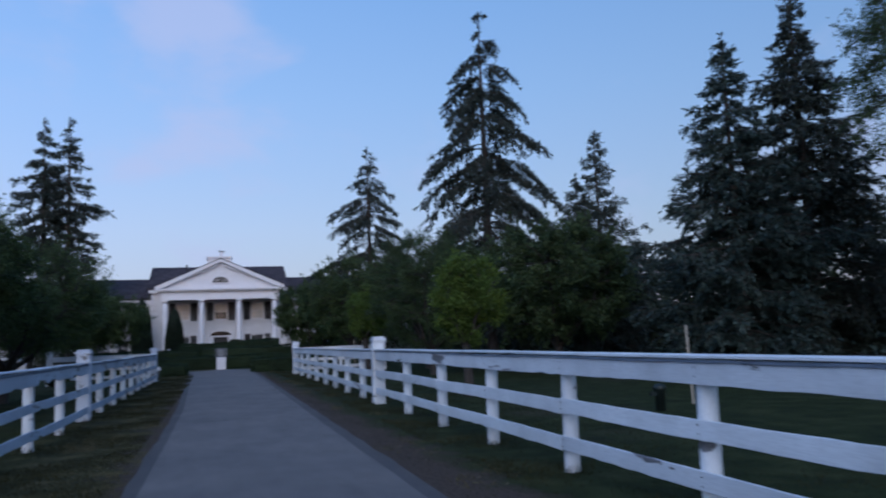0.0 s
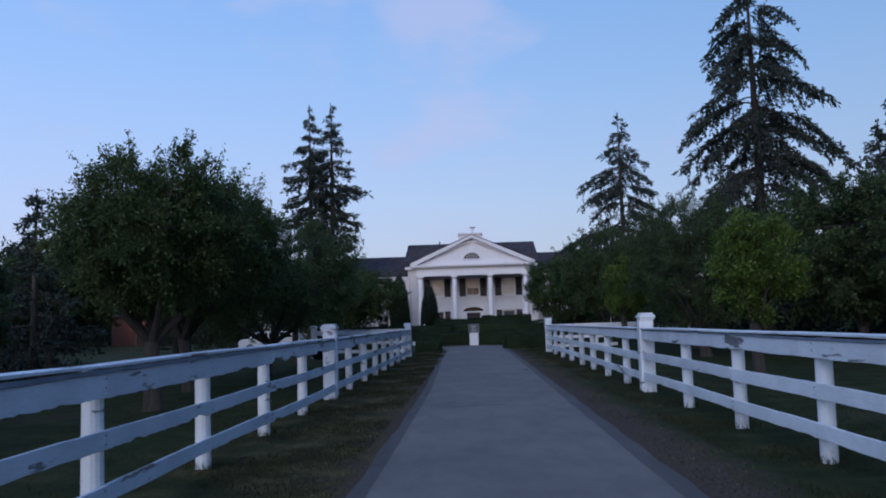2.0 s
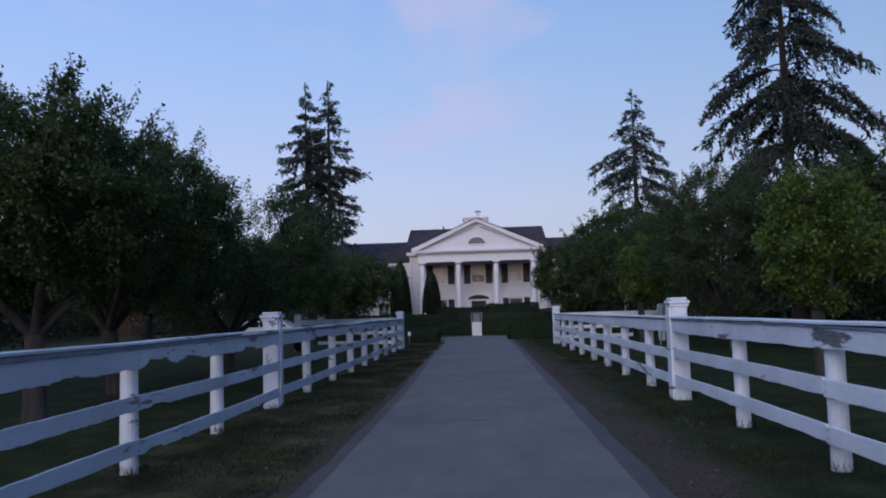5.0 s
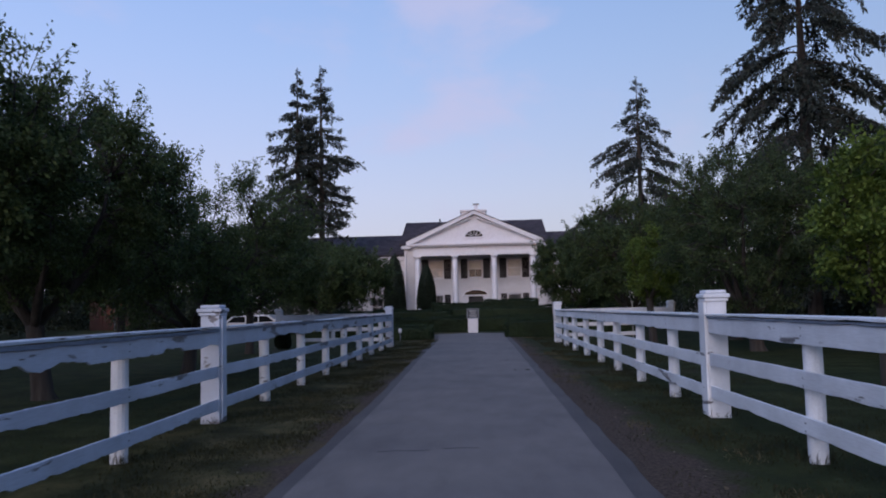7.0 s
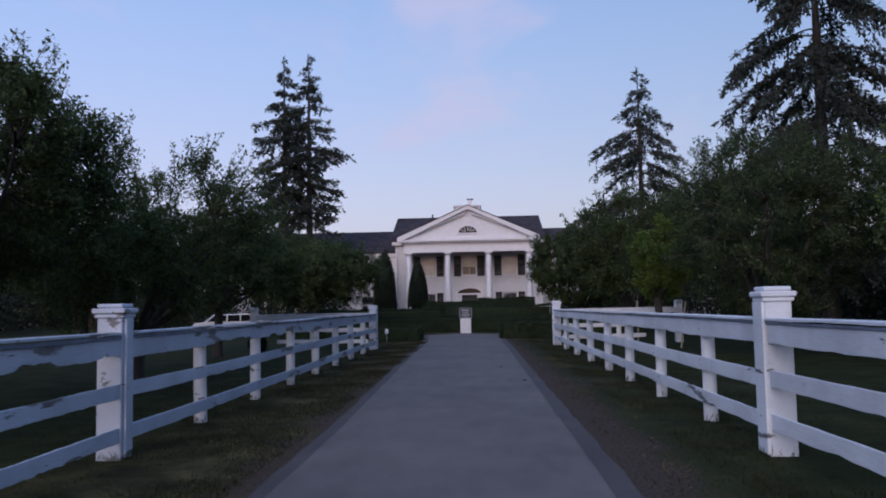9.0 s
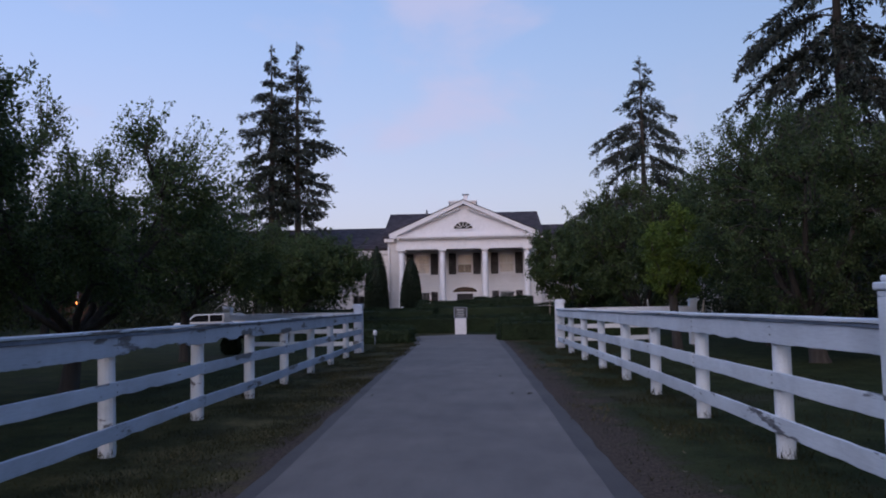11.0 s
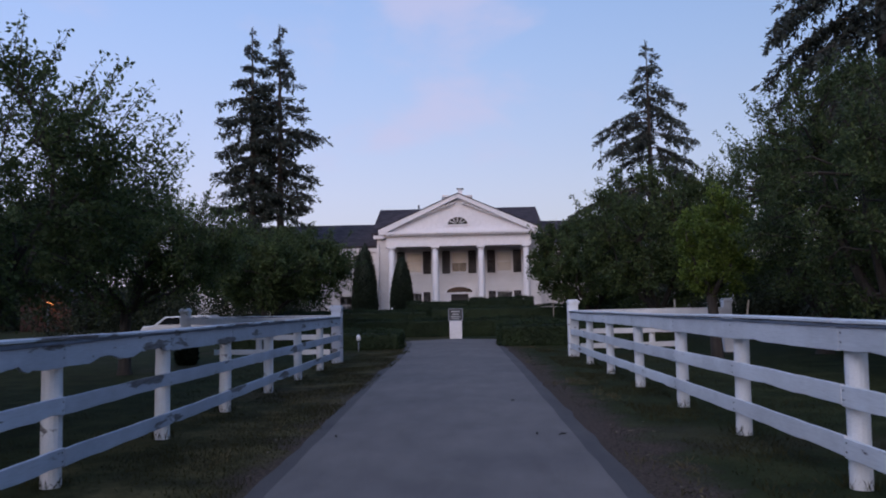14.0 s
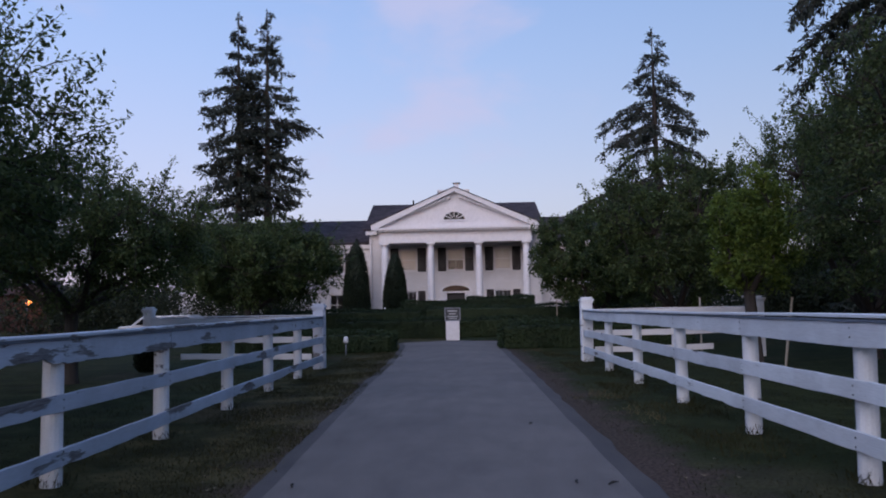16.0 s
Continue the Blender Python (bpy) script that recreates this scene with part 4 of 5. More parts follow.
def sash(parent, x0, x1, z0, z1, y, blind=1.0, bars=(2, 2)):
    """A sash window in its opening: frame, bars, panes, sill and a blind behind."""
    b = bmesh.new()
    f = 0.06
    for q in ((x0, x0 + f, z0, z1), (x1 - f, x1, z0, z1), (x0 + f, x1 - f, z0, z0 + f), (x0 + f, x1 - f, z1 - f, z1), (x0 + f, x1 - f, (z0 + z1) / 2 - 0.025, (z0 + z1) / 2 + 0.025)):
        box(b, q[0], q[1], y + 0.08, y + 0.15, q[2], q[3])
    for i in range(1, bars[0]):
        xx = x0 + (x1 - x0) * i / bars[0]
        box(b, xx - 0.012, xx + 0.012, y + 0.095, y + 0.125, z0 + f, (z0 + z1) / 2 - 0.025)
        box(b, xx - 0.012, xx + 0.012, y + 0.095, y + 0.125, (z0 + z1) / 2 + 0.025, z1 - f)
    window = part("window", b, M_TRIM, parent)
    for lo, hi in ((z0 + f, (z0 + z1) / 2 - 0.025), ((z0 + z1) / 2 + 0.025, z1 - f)):
        pane = part("pane", boxed(x0 + f, x1 - f, y + 0.128, y + 0.132, lo, hi), M_GLASS, window)
        pane.visible_shadow = False
    part("sill", boxed(x0 - 0.06, x1 + 0.06, y - 0.06, y - 0.003, z0 - 0.10, z0), M_TRIM, window)
    if blind:
        b = bmesh.new()
        low = z1 - f - (z1 - z0 - 2 * f) * blind
        rows = max(2, int((z1 - f - low) / 0.13))
        for i in range(rows):
            za = low + (z1 - f - low) * i / rows
            vs = box(b, x0 + f, x1 - f, y + 0.17, y + 0.18, za + 0.004, za + (z1 - f - low) / rows - 0.004)
            bmesh.ops.rotate(b, verts=vs, cent=(0, y + 0.175, za), matrix=Matrix.Rotation(0.12, 3, "X"))
        part("blind", b, M_BLIND, window, "drawn cream slatted blind")
    return window


def shutter(parent, x0, x1, z0, z1, y):
    b = bmesh.new()
    for q in ((x0, x0 + 0.07, z0, z1), (x1 - 0.07, x1, z0, z1), (x0 + 0.07, x1 - 0.07, z0, z0 + 0.09), (x0 + 0.07, x1 - 0.07, z1 - 0.09, z1), (x0 + 0.07, x1 - 0.07, (z0 + z1) / 2 - 0.04, (z0 + z1) / 2 + 0.04)):
        box(b, q[0], q[1], y - 0.045, y - 0.004, q[2], q[3])
    n = int((z1 - z0) / 0.09)
    for i in range(1, n):
        zz = z0 + (z1 - z0) * i / n
        vs = box(b, x0 + 0.07, x1 - 0.07, y - 0.034, y - 0.022, zz - 0.04, zz + 0.04)
        bmesh.ops.rotate(b, verts=vs, cent=(0, y - 0.028, zz), matrix=Matrix.Rotation(0.35, 3, "X"))
    return part("shutter", b, M_SHUTTER, parent, "dark louvred shutter")


# Added dark panel: stands for the unlit room behind the middle window.
part("window_curtain", boxed(-0.30, 0.68, WY + 0.24, WY + 0.26, 3.86, 4.60), M_DARK, house, "dark panel added behind the lower sash to darken the room")
for i, (a, c) in enumerate(up_windows):
    sash(house, a, c, 3.82, 5.22, WY, (1.0, 0.55, 1.0)[i])
    shutter(house, a - 0.62, a - 0.08, 3.74, 5.30, WY)
    shutter(house, c + 0.08, c + 0.62, 3.74, 5.30, WY)
for a, c in low_windows:
    sash(house, a, c, 0.95, 2.45, WY, 0.0, (4, 2))
    shutter(house, a - 0.56, a - 0.08, 0.90, 2.48, WY)
    shutter(house, c + 0.08, c + 0.56, 0.90, 2.48, WY)
# front door with panels, surround and elliptical head
door = part("door", boxed(-0.40, 0.76, WY + 0.10, WY + 0.16, 0.42, 2.33), M_SHUTTER, house, "dark panelled front door")
for dx in (-0.30, 0.24):
    for z0, z1 in ((0.6, 1.2), (1.32, 2.2)):
        part("panel", boxed(dx, dx + 0.42, WY + 0.085, WY + 0.099, z0, z1), M_SHUTTER, door)
b = bmesh.new()
lathe(b, 0.66, WY + 0.06, [(0.01, 1.24), (0.032, 1.26), (0.032, 1.30), (0.01, 1.32)], 10)
part("door_knob", b, M_SIGNFRAME, door, "metal door knob")
b = bmesh.new()
box(b, -0.86, -0.44, WY - 0.14, WY - 0.003, 0.404, 2.30)
box(b, 0.80, 1.22, WY - 0.14, WY - 0.003, 0.404, 2.30)
box(b, -0.92, 1.28, WY - 0.18, WY - 0.003, 2.303, 2.42)
for i in range(20):
    w0, w1 = math.pi * i / 20, math.pi * (i + 1) / 20
    prism(b, [(0.18 + r * math.cos(w), 2.42 + r * 0.42 * math.sin(w)) for r, w in ((0.90, w0), (1.06, w0), (1.06, w1), (0.90, w1))], WY - 0.15, WY - 0.004)
part("door_surround", b, M_TRIM, house)
part("door_fan_light", prism(bmesh.new(), [(0.18 + 0.9 * math.cos(math.pi * i / 20), 2.424 + 0.378 * math.sin(math.pi * i / 20)) for i in range(21)], WY - 0.05, WY - 0.006), M_CARGLASS, house, "dark glazed elliptical fan light")


def wing(x0, x1, inner, windows, label):
    ob = thing("house_wing", ((x0 + x1) / 2, 74.3, 0), label, "house", "side wings")
    wy = 74.3
    holes = [(a, a + 1.0, 3.75, 5.10) for a in windows] + [(a, a + 1.0, 0.95, 2.35) for a in windows]
    part("wall_front", pierced(bmesh.new(), x0, x1, 0, 5.62, wy, wy + 0.3, holes), M_BRICK, ob)
    part("wall_back", boxed(x0, x1, 85.0, 85.3, 0, 5.62), M_BRICK, ob)
    end = x0 if abs(x0) > abs(x1) else x1 - 0.3
    b = bmesh.new()
    box(b, end, end + 0.3, wy + 0.3, 85.0, 0, 5.62)
    part("wall_end", b, M_BRICK, ob)
    b = bmesh.new()
    q = [b.verts.new((x, y, z)) for x in (end, end + 0.3) for y, z in ((wy + 0.05, 5.62), (85.2, 5.62), (79.8, 7.78))]
    for f in ((0, 1, 2), (5, 4, 3), (0, 3, 4, 1), (1, 4, 5, 2), (2, 5, 3, 0)):
        b.faces.new([q[i] for i in f])
    bmesh.ops.recalc_face_normals(b, faces=b.faces)
    part("gable_wall", b, M_BRICK, ob)
    gable_roof(ob, x0 - (0.3 if abs(x0) > abs(x1) else 0), x1 + (0.3 if abs(x1) > abs(x0) else 0), wy - 0.3, 85.6, 5.86, 7.98)
    part("eaves_board", boxed(x0, x1, wy - 0.22, wy - 0.004, 5.44, 5.70), M_TRIM, ob)
    for a in windows:
        sash(ob, a, a + 1.0, 3.75, 5.10, wy, 0.55)
        shutter(ob, a - 0.56, a - 0.08, 3.68, 5.16, wy)
        shutter(ob, a + 1.08, a + 1.56, 3.68, 5.16, wy)
        sash(ob, a, a + 1.0, 0.95, 2.35, wy, 0.0)
    return ob


wings = [wing(-19.5, -5.52, 1, [-8.4, -12.2, -16.0], "white brick side wing with low dark roof"),
         wing(5.82, 19.5, -1, [7.6, 11.4, 15.2], "white brick side wing half hidden by trees")]


for block in [house, *wings]:
    block.location += Vector((0.20, -1.30, 0))


# ---------------- sign, hedges, garden pieces ----------------
sign = thing("sign", (0.33, 52.6, 0), "dark notice board on a squat white pedestal", "sign")
b = bmesh.new()
box(b, 0.05, 0.61, 52.42, 52.78, -0.05, 0.80, 0.012)
part("pedestal", b, M_TRIM, sign, "white painted pedestal")
b = bmesh.new()
for q in ((0.00, 0.66, 0.804, 0.845), (0.00, 0.66, 1.32, 1.36), (0.00, 0.04, 0.845, 1.32), (0.62, 0.66, 0.845, 1.32)):
    box(b, q[0], q[1], 52.52, 52.66, q[2], q[3])
part("frame", b, M_SIGNFRAME, sign)
panel = part("panel", boxed(0.04, 0.62, 52.55, 52.63, 0.845, 1.32), M_SIGN, sign, "dark slate panel with pale illegible lines")
for z, w, t in ((1.22, 0.40, 0.055), (1.10, 0.30, 0.05), (0.99, 0.42, 0.035), (0.91, 0.34, 0.03)):
    part("line_of_writing", boxed(0.33 - w / 2, 0.33 + w / 2, 52.542, 52.549, z - t / 2, z + t / 2), M_LETTER, panel)

hedge((-4.4, 45.4, 0), -7.5, -1.50, 44.6, 46.2, 0.62, "low clipped dark green hedge beside the drive's end", 1)
hedge((4.8, 46.3, 0), 1.98, 8.2, 45.5, 47.1, 0.80, "clipped dark green hedge beside the drive's end", 2)
hedge((0.1, 56.2, 0), -5.0, 5.4, 55.6, 56.8, 0.86, "clipped hedge behind the notice board", 3)
hedge((-5.0, 59.6, 0), -9.0, -1.2, 58.8, 60.4, 1.28, "long clipped hedge before the house", 4)
hedge((3.9, 59.5, 0), -1.1, 9.5, 58.6, 60.2, 1.40, "long clipped hedge before the house", 5)
hedge((-1.0, 64.0, 0), -2.6, 0.95, 63.3, 64.7, 1.70, "tall clipped hedge in front of the porch", 6)
hedge((2.7, 63.9, 0), 1.05, 4.7, 63.1, 64.6, 1.88, "tall clipped hedge in front of the porch", 7)
topiary((-5.85, 69.2, 0), 5.75, 1.62, 11, "tall dark clipped cypress against the house corner")
topiary((-3.15, 66.0, 0), 4.62, 1.36, 12, "dark clipped cypress before the porch column")

for at, top, label in (((-2.80, 43.6), 0.56, "small white marker post beside the hedge"), ((-3.3, 61.0), 1.42, "small white lamp post among the hedges")):
    mark = thing("marker_post", (*at, 0), label, "post", "garden markers")
    b = bmesh.new()
    lathe(b, *at, [(0.022, -0.05), (0.022, top - 0.2)], 8)
    part("stem", b, M_SIGNFRAME, mark, smooth=True)
    b = bmesh.new()
    lathe(b, *at, [(0.05, top - 0.198), (0.075, top - 0.17), (0.07, top - 0.03), (0.03, top)], 12)
    part("head", b, M_TRIM, mark, "white cap", True)


def stake(at, tip, label, wide=0.045):
    v, f = [], []
    d = Vector(tip) - Vector(at)
    tube(v, f, [(0, 0, -0.08), tuple(d * 0.5), tuple(d)], [wide / 1.6, wide / 1.7, wide / 1.8], 4)
    ob = link_mesh("stake", mesh_from("stake", v, f), M_STAKE)
    ob.location = at
    return tagged(ob, label, "stake", "wooden stakes")


stake((6.76, 40.0, 0), (6.77, 40.0, 1.52), "thin upright pale wooden stake in the grass")
stake((7.34, 36.3, 0), (7.50, 36.15, 1.46), "thin leaning pale wooden stake in the grass", 0.05)
stake((5.05, 55.9, 0), (5.08, 55.9, 3.05), "tall thin pale pole beside the garden tree", 0.04)

# iron standpipe in the paddock
stake((9.15, 14.05, 0), (9.06, 14.0, 1.55), "thin pale wooden stake in the paddock", 0.045)
pipe = thing("standpipe", (7.9, 13.2, 0), "short dark green iron standpipe in the grass", "standpipe")
b = bmesh.new()
lathe(b, 7.9, 13.2, [(0.09, -0.05), (0.09, 0.36), (0.12, 0.38), (0.12, 0.45), (0.06, 0.49)], 12)
part("body", b, M_IRON, pipe, smooth=True)
part("spout", boxed(7.70, 7.815, 13.17, 13.23, 0.28, 0.35), M_IRON, pipe)


# ---------------- parked car ----------------
def parked_car(at):
    x, y, z = at
    car = thing("car", at, "silver estate car parked side-on behind the fence", "car")
    side = [(-2.25, 0.35), (-2.28, 0.75), (-2.15, 0.98), (-1.55, 1.02), (-0.95, 1.48), (1.35, 1.52), (2.05, 1.10), (2.22, 0.95), (2.25, 0.40)]
    b = bmesh.new()
    prism(b, [(x + a, z + c) for a, c in side], y - 0.88, y + 0.88)
    bmesh.ops.bevel(b, geom=b.edges[:], offset=0.05, segments=2, affect="EDGES", profile=0.5)
    body = part("body", b, M_CAR, car, smooth=False)
    for q in ([(-1.30, 1.06), (-0.86, 1.42), (-0.12, 1.44), (-0.12, 1.06)], [(-0.02, 1.06), (-0.02, 1.44), (0.72, 1.45), (0.72, 1.06)], [(0.80, 1.06), (0.80, 1.45), (1.28, 1.46), (1.78, 1.10)]):
        part("window", prism(bmesh.new(), [(x + a, z + c) for a, c in q], y - 0.895, y - 0.882), M_CARGLASS, body, "dark tinted window")
    for wx in (-1.40, 1.40):
        for wy in (-0.80, 0.80):
            b = bmesh.new()
            vs = lathe(b, 0, 0, [(0.22, -0.11), (0.31, -0.11), (0.33, -0.06), (0.33, 0.06), (0.31, 0.11), (0.22, 0.11)], 20)
            bmesh.ops.rotate(b, verts=b.verts, cent=(0, 0, 0), matrix=Matrix.Rotation(radians(90), 3, "X"))
            bmesh.ops.translate(b, verts=b.verts, vec=(x + wx, y + wy * 1.02, z + 0.33))
            wheel = part("wheel", b, M_TYRE, car, smooth=True)
            b = bmesh.new()
            lathe(b, 0, 0, [(0.20, -0.02), (0.20, 0.02), (0.05, 0.03)], 14)
            bmesh.ops.rotate(b, verts=b.verts, cent=(0, 0, 0), matrix=Matrix.Rotation(radians(90 if wy < 0 else -90), 3, "X"))
            bmesh.ops.translate(b, verts=b.verts, vec=(x + wx, y + wy * 1.02 + (-0.115 if wy < 0 else 0.115), z + 0.33))
            part("rim", b, M_SIGNFRAME, wheel)
    for lx, mat, name in ((-2.26, M_LETTER, "headlight"), (2.24, M_TYRE, "tail_light")):
        for wy in (-0.66, 0.66):
            part(name, boxed(x + lx - 0.03, x + lx + 0.03, y + wy - 0.16, y + wy + 0.16, z + 0.66, z + 0.80), mat, car)
    return car


parked_car((-14.4, 60.0, -0.28))

# low evergreen by the return fence
topiary((-6.75, 38.45, 0), 0.70, 0.36, 13, "small dark clipped evergreen beside the fence post")


# ---------------- far barn with its lamp ----------------
M_BARN = plain("barn_red_boards", (0.045, 0.020, 0.016), 0.85, scale=2.0)
M_ORANGE, nodes, links, bsdf = material("orange_lamp_glass", 0.4)
bsdf.inputs["Base Color"].default_value = (1.0, 0.45, 0.16, 1)
bsdf.inputs["Emission Color"].default_value, bsdf.inputs["Emission Strength"].default_value = (1.0, 0.30, 0.08, 1), 5.0
M_WHITELAMP, nodes, links, bsdf = material("white_lamp_glass", 0.4)
bsdf.inputs["Emission Color"].default_value, bsdf.inputs["Emission Strength"].default_value = (1.0, 0.95, 0.88, 1), 9.0
barn = thing("barn", (-35.5, 86, 0), "small red boarded barn lit by an orange lamp", "barn")
part("wall", boxed(-37.5, -33.0, 84.0, 88.0, -0.1, 3.0), M_BARN, barn)
for i in range(14):
    xx = -37.42 + i * 0.315
    part("board", boxed(xx, xx + 0.27, 83.96, 83.997, 0.0, 2.96), M_BARN, barn)
b = bmesh.new()
prism(b, [(-37.9, 3.02), (-32.6, 3.02), (-35.25, 4.4)], 83.6, 88.4)
part("roof", b, M_ROOF, barn)
lamp = part("wall_lamp", boxed(-34.9, -34.7, 83.70, 83.955, 2.62, 2.72), M_SIGNFRAME, barn)
b = bmesh.new()
lathe(b, -34.8, 83.72, [(0.05, 2.18), (0.20, 2.24), (0.24, 2.42), (0.16, 2.58), (0.06, 2.615)], 12)
part("globe", b, M_ORANGE, lamp, "glowing orange lamp globe", True)
barn_light = bpy.data.lights.new("barn_lamp_light", "POINT")
barn_light.energy, barn_light.color, barn_light.shadow_soft_size = 45, (1.0, 0.32, 0.10), 0.3
new("barn_lamp_light", barn_light).location = (-34.8, 83.1, 2.2)
yard_lamp = thing("street_lamp", (-34.0, 82, 0), "tall yard lamp with a small white light", "street lamp")
b = bmesh.new()
lathe(b, -34.0, 82, [(0.09, -0.1), (0.06, 3.0), (0.05, 6.2)], 10)
part("pole", b, M_SIGNFRAME, yard_lamp, smooth=True)
b = bmesh.new()
lathe(b, -34.0, 82, [(0.06, 6.2), (0.17, 6.26), (0.17, 6.44), (0.05, 6.5)], 12)
part("lantern", b, M_WHITELAMP, yard_lamp, "glowing white lantern", True)


# ---------------- trees ----------------
spruce("spruce", (-11.4, 68.9, -0.3), 20.9, 2.85, "tall dark twin-topped spruce beside the house", 21, clear=4.5, gap=1.0, slope=0.40, arch=0.24, rise=0.02, hook=0.22, twin=(-1.9, 0.2, 20.9), size=1.5, dense=0.8, hang=0.4)
spruce("spruce", (13.3, 69.6, 0), 19.0, 5.6, "dark spruce with layered sagging boughs behind the garden", 22, clear=3.0, gap=1.15, slope=0.60, arch=0.42, rise=0.10, hook=0.08, size=1.45, dense=0.72, hang=0.4)
spruce("spruce", (16.3, 46.0, 0), 22.0, 4.5, "towering dark spruce with long sagging boughs", 23, clear=2.6, gap=1.45, slope=0.60, arch=0.56, rise=0.24, size=1.4, dense=1.0, hang=0.7)
spruce("spruce", (17.25, 33.1, 0), 10.9, 2.6, "mid-sized dark green spruce in the paddock", 24, clear=0.5, gap=0.5, slope=0.40, arch=0.10, rise=0.0, hook=0.35, size=1.1, dense=0.8, hang=0.2)
spruce("spruce", (16.35, 33.4, 0), 8.8, 2.4, "smaller dark green spruce beside a taller one", 25, clear=0.5, gap=0.48, slope=0.40, arch=0.12, rise=0.0, hook=0.3, size=1.1, dense=0.8, hang=0.2)
spruce("spruce", (14.9, 20.0, 0), 10.3, 2.75, "dense blue-grey spruce with boughs down to the grass", 26, needle=M_BLUE_SPRUCE, clear=0.3, gap=0.42, slope=0.42, arch=0.26, rise=0.04, hook=0.40, size=1.0, dense=1.25, hang=0.25, boughs=7)
spruce("spruce", (18.2, 20.8, 0), 12.4, 3.4, "dense dark spruce with boughs down to the grass", 27, clear=0.3, gap=0.46, slope=0.40, arch=0.28, rise=0.04, hook=0.35, size=1.1, dense=1.1, hang=0.3, boughs=7)
spruce("spruce", (-12.6, 25.4, 0), 5.8, 1.9, "small dark spruce behind the orchard trees", 28, clear=0.2, gap=0.42, slope=0.42, arch=0.2, hook=0.3, size=1.0, dense=0.7, hang=0.2)

leafy_tree("apple_tree", (-5.8, 17.5, 0), 5.05, 2.0, "spreading apple tree with upright leafy shoots", seed=31, group="orchard trees", shoots=0.8, low=0.36, bole=1.3)
leafy_tree("apple_tree", (-6.7, 22.0, 0), 5.35, 2.5, "tall apple tree between two broader ones", seed=40, group="orchard trees", shoots=0.8, low=0.34, bole=1.3)
leafy_tree("apple_tree", (-6.25, 27.4, 0), 4.75, 3.3, "spreading apple tree in full leaf", seed=32, group="orchard trees", shoots=0.7, low=0.28)
leafy_tree("apple_tree", (-7.2, 35.6, 0), 4.3, 2.9, "broad apple tree in full leaf", M_LEAF, 33, group="orchard trees", shoots=0.5, low=0.42, bole=1.5)
leafy_tree("apple_tree", (-6.8, 48.6, -0.02), 4.6, 3.3, "broad apple tree in full leaf", M_LEAF, 34, group="orchard trees", size=0.12, leaves=52, low=0.38, bole=1.5)
leafy_tree("apple_tree", (-9.2, 56.5, -0.1), 5.5, 3.3, "broad apple tree near the house", M_LEAF, 35, group="orchard trees", size=0.13, leaves=52, low=0.36, bole=1.7)
leafy_tree("apple_tree", (-12.6, 19.5, 0), 3.7, 2.6, "dark apple tree deeper in the orchard", M_LEAF_DARK, 36, group="orchard trees", size=0.14, leaves=48)
leafy_tree("apple_tree", (-16.0, 32.5, 0), 4.9, 3.4, "dark apple tree deeper in the orchard", M_LEAF_DARK, 37, group="orchard trees", size=0.15, leaves=48, low=0.36)
leafy_tree("apple_tree", (-9.4, 10.0, 0), 3.2, 2.4, "dark apple tree at the orchard's edge", M_LEAF_DARK, 38, group="orchard trees", size=0.13, leaves=48)
leafy_tree("apple_tree", (-14.5, 41.5, -0.1), 5.2, 3.4, "dark apple tree deeper in the orchard", M_LEAF_DARK, 39, group="orchard trees", size=0.15, leaves=48, low=0.40, bole=1.8)

leafy_tree("garden_tree", (8.7, 31.6, 0), 6.0, 2.9, "broad dark leafy tree behind the fence", M_LEAF_DARK, 41, group="garden trees")
leafy_tree("garden_tree", (10.3, 38.6, 0), 6.3, 3.1, "tall dark leafy tree behind the fence", M_LEAF, 42, group="garden trees", shoots=0.9)
leafy_tree("garden_tree", (8.2, 47.6, 0), 6.4, 3.5, "broad leafy tree beside the garden", M_LEAF, 43, group="garden trees", size=0.13, leaves=48)
leafy_tree("garden_tree", (6.7, 55.0, 0), 5.7, 3.0, "leafy tree that half hides the porch", M_LEAF, 44, group="garden trees", size=0.13, leaves=48)
leafy_tree("garden_tree", (12.6, 28.0, 0), 5.8, 3.2, "dark leafy tree among the spruces", M_LEAF_DARK, 45, group="garden trees", size=0.14, leaves=48)
leafy_tree("garden_tree", (16.6, 12.6, 0), 10.4, 3.6, "tall leafy tree with drooping twigs", M_LEAF_DARK, 46, bole=3.0, group="garden trees", low=0.42)
leafy_tree("young_tree", (6.2, 19.3, 0), 3.7, 0.90, "young tree with pale fresh green leaves", M_LEAF_LIGHT, 51, bole=1.3, leaves=46, limbs_out=44, size=0.085, group="young trees", low=0.36)
leafy_tree("young_tree", (6.75, 36.2, 0), 4.2, 1.0, "young tree with pale fresh green leaves", M_LEAF_LIGHT, 52, bole=1.6, leaves=46, limbs_out=44, size=0.085, group="young trees", low=0.32)


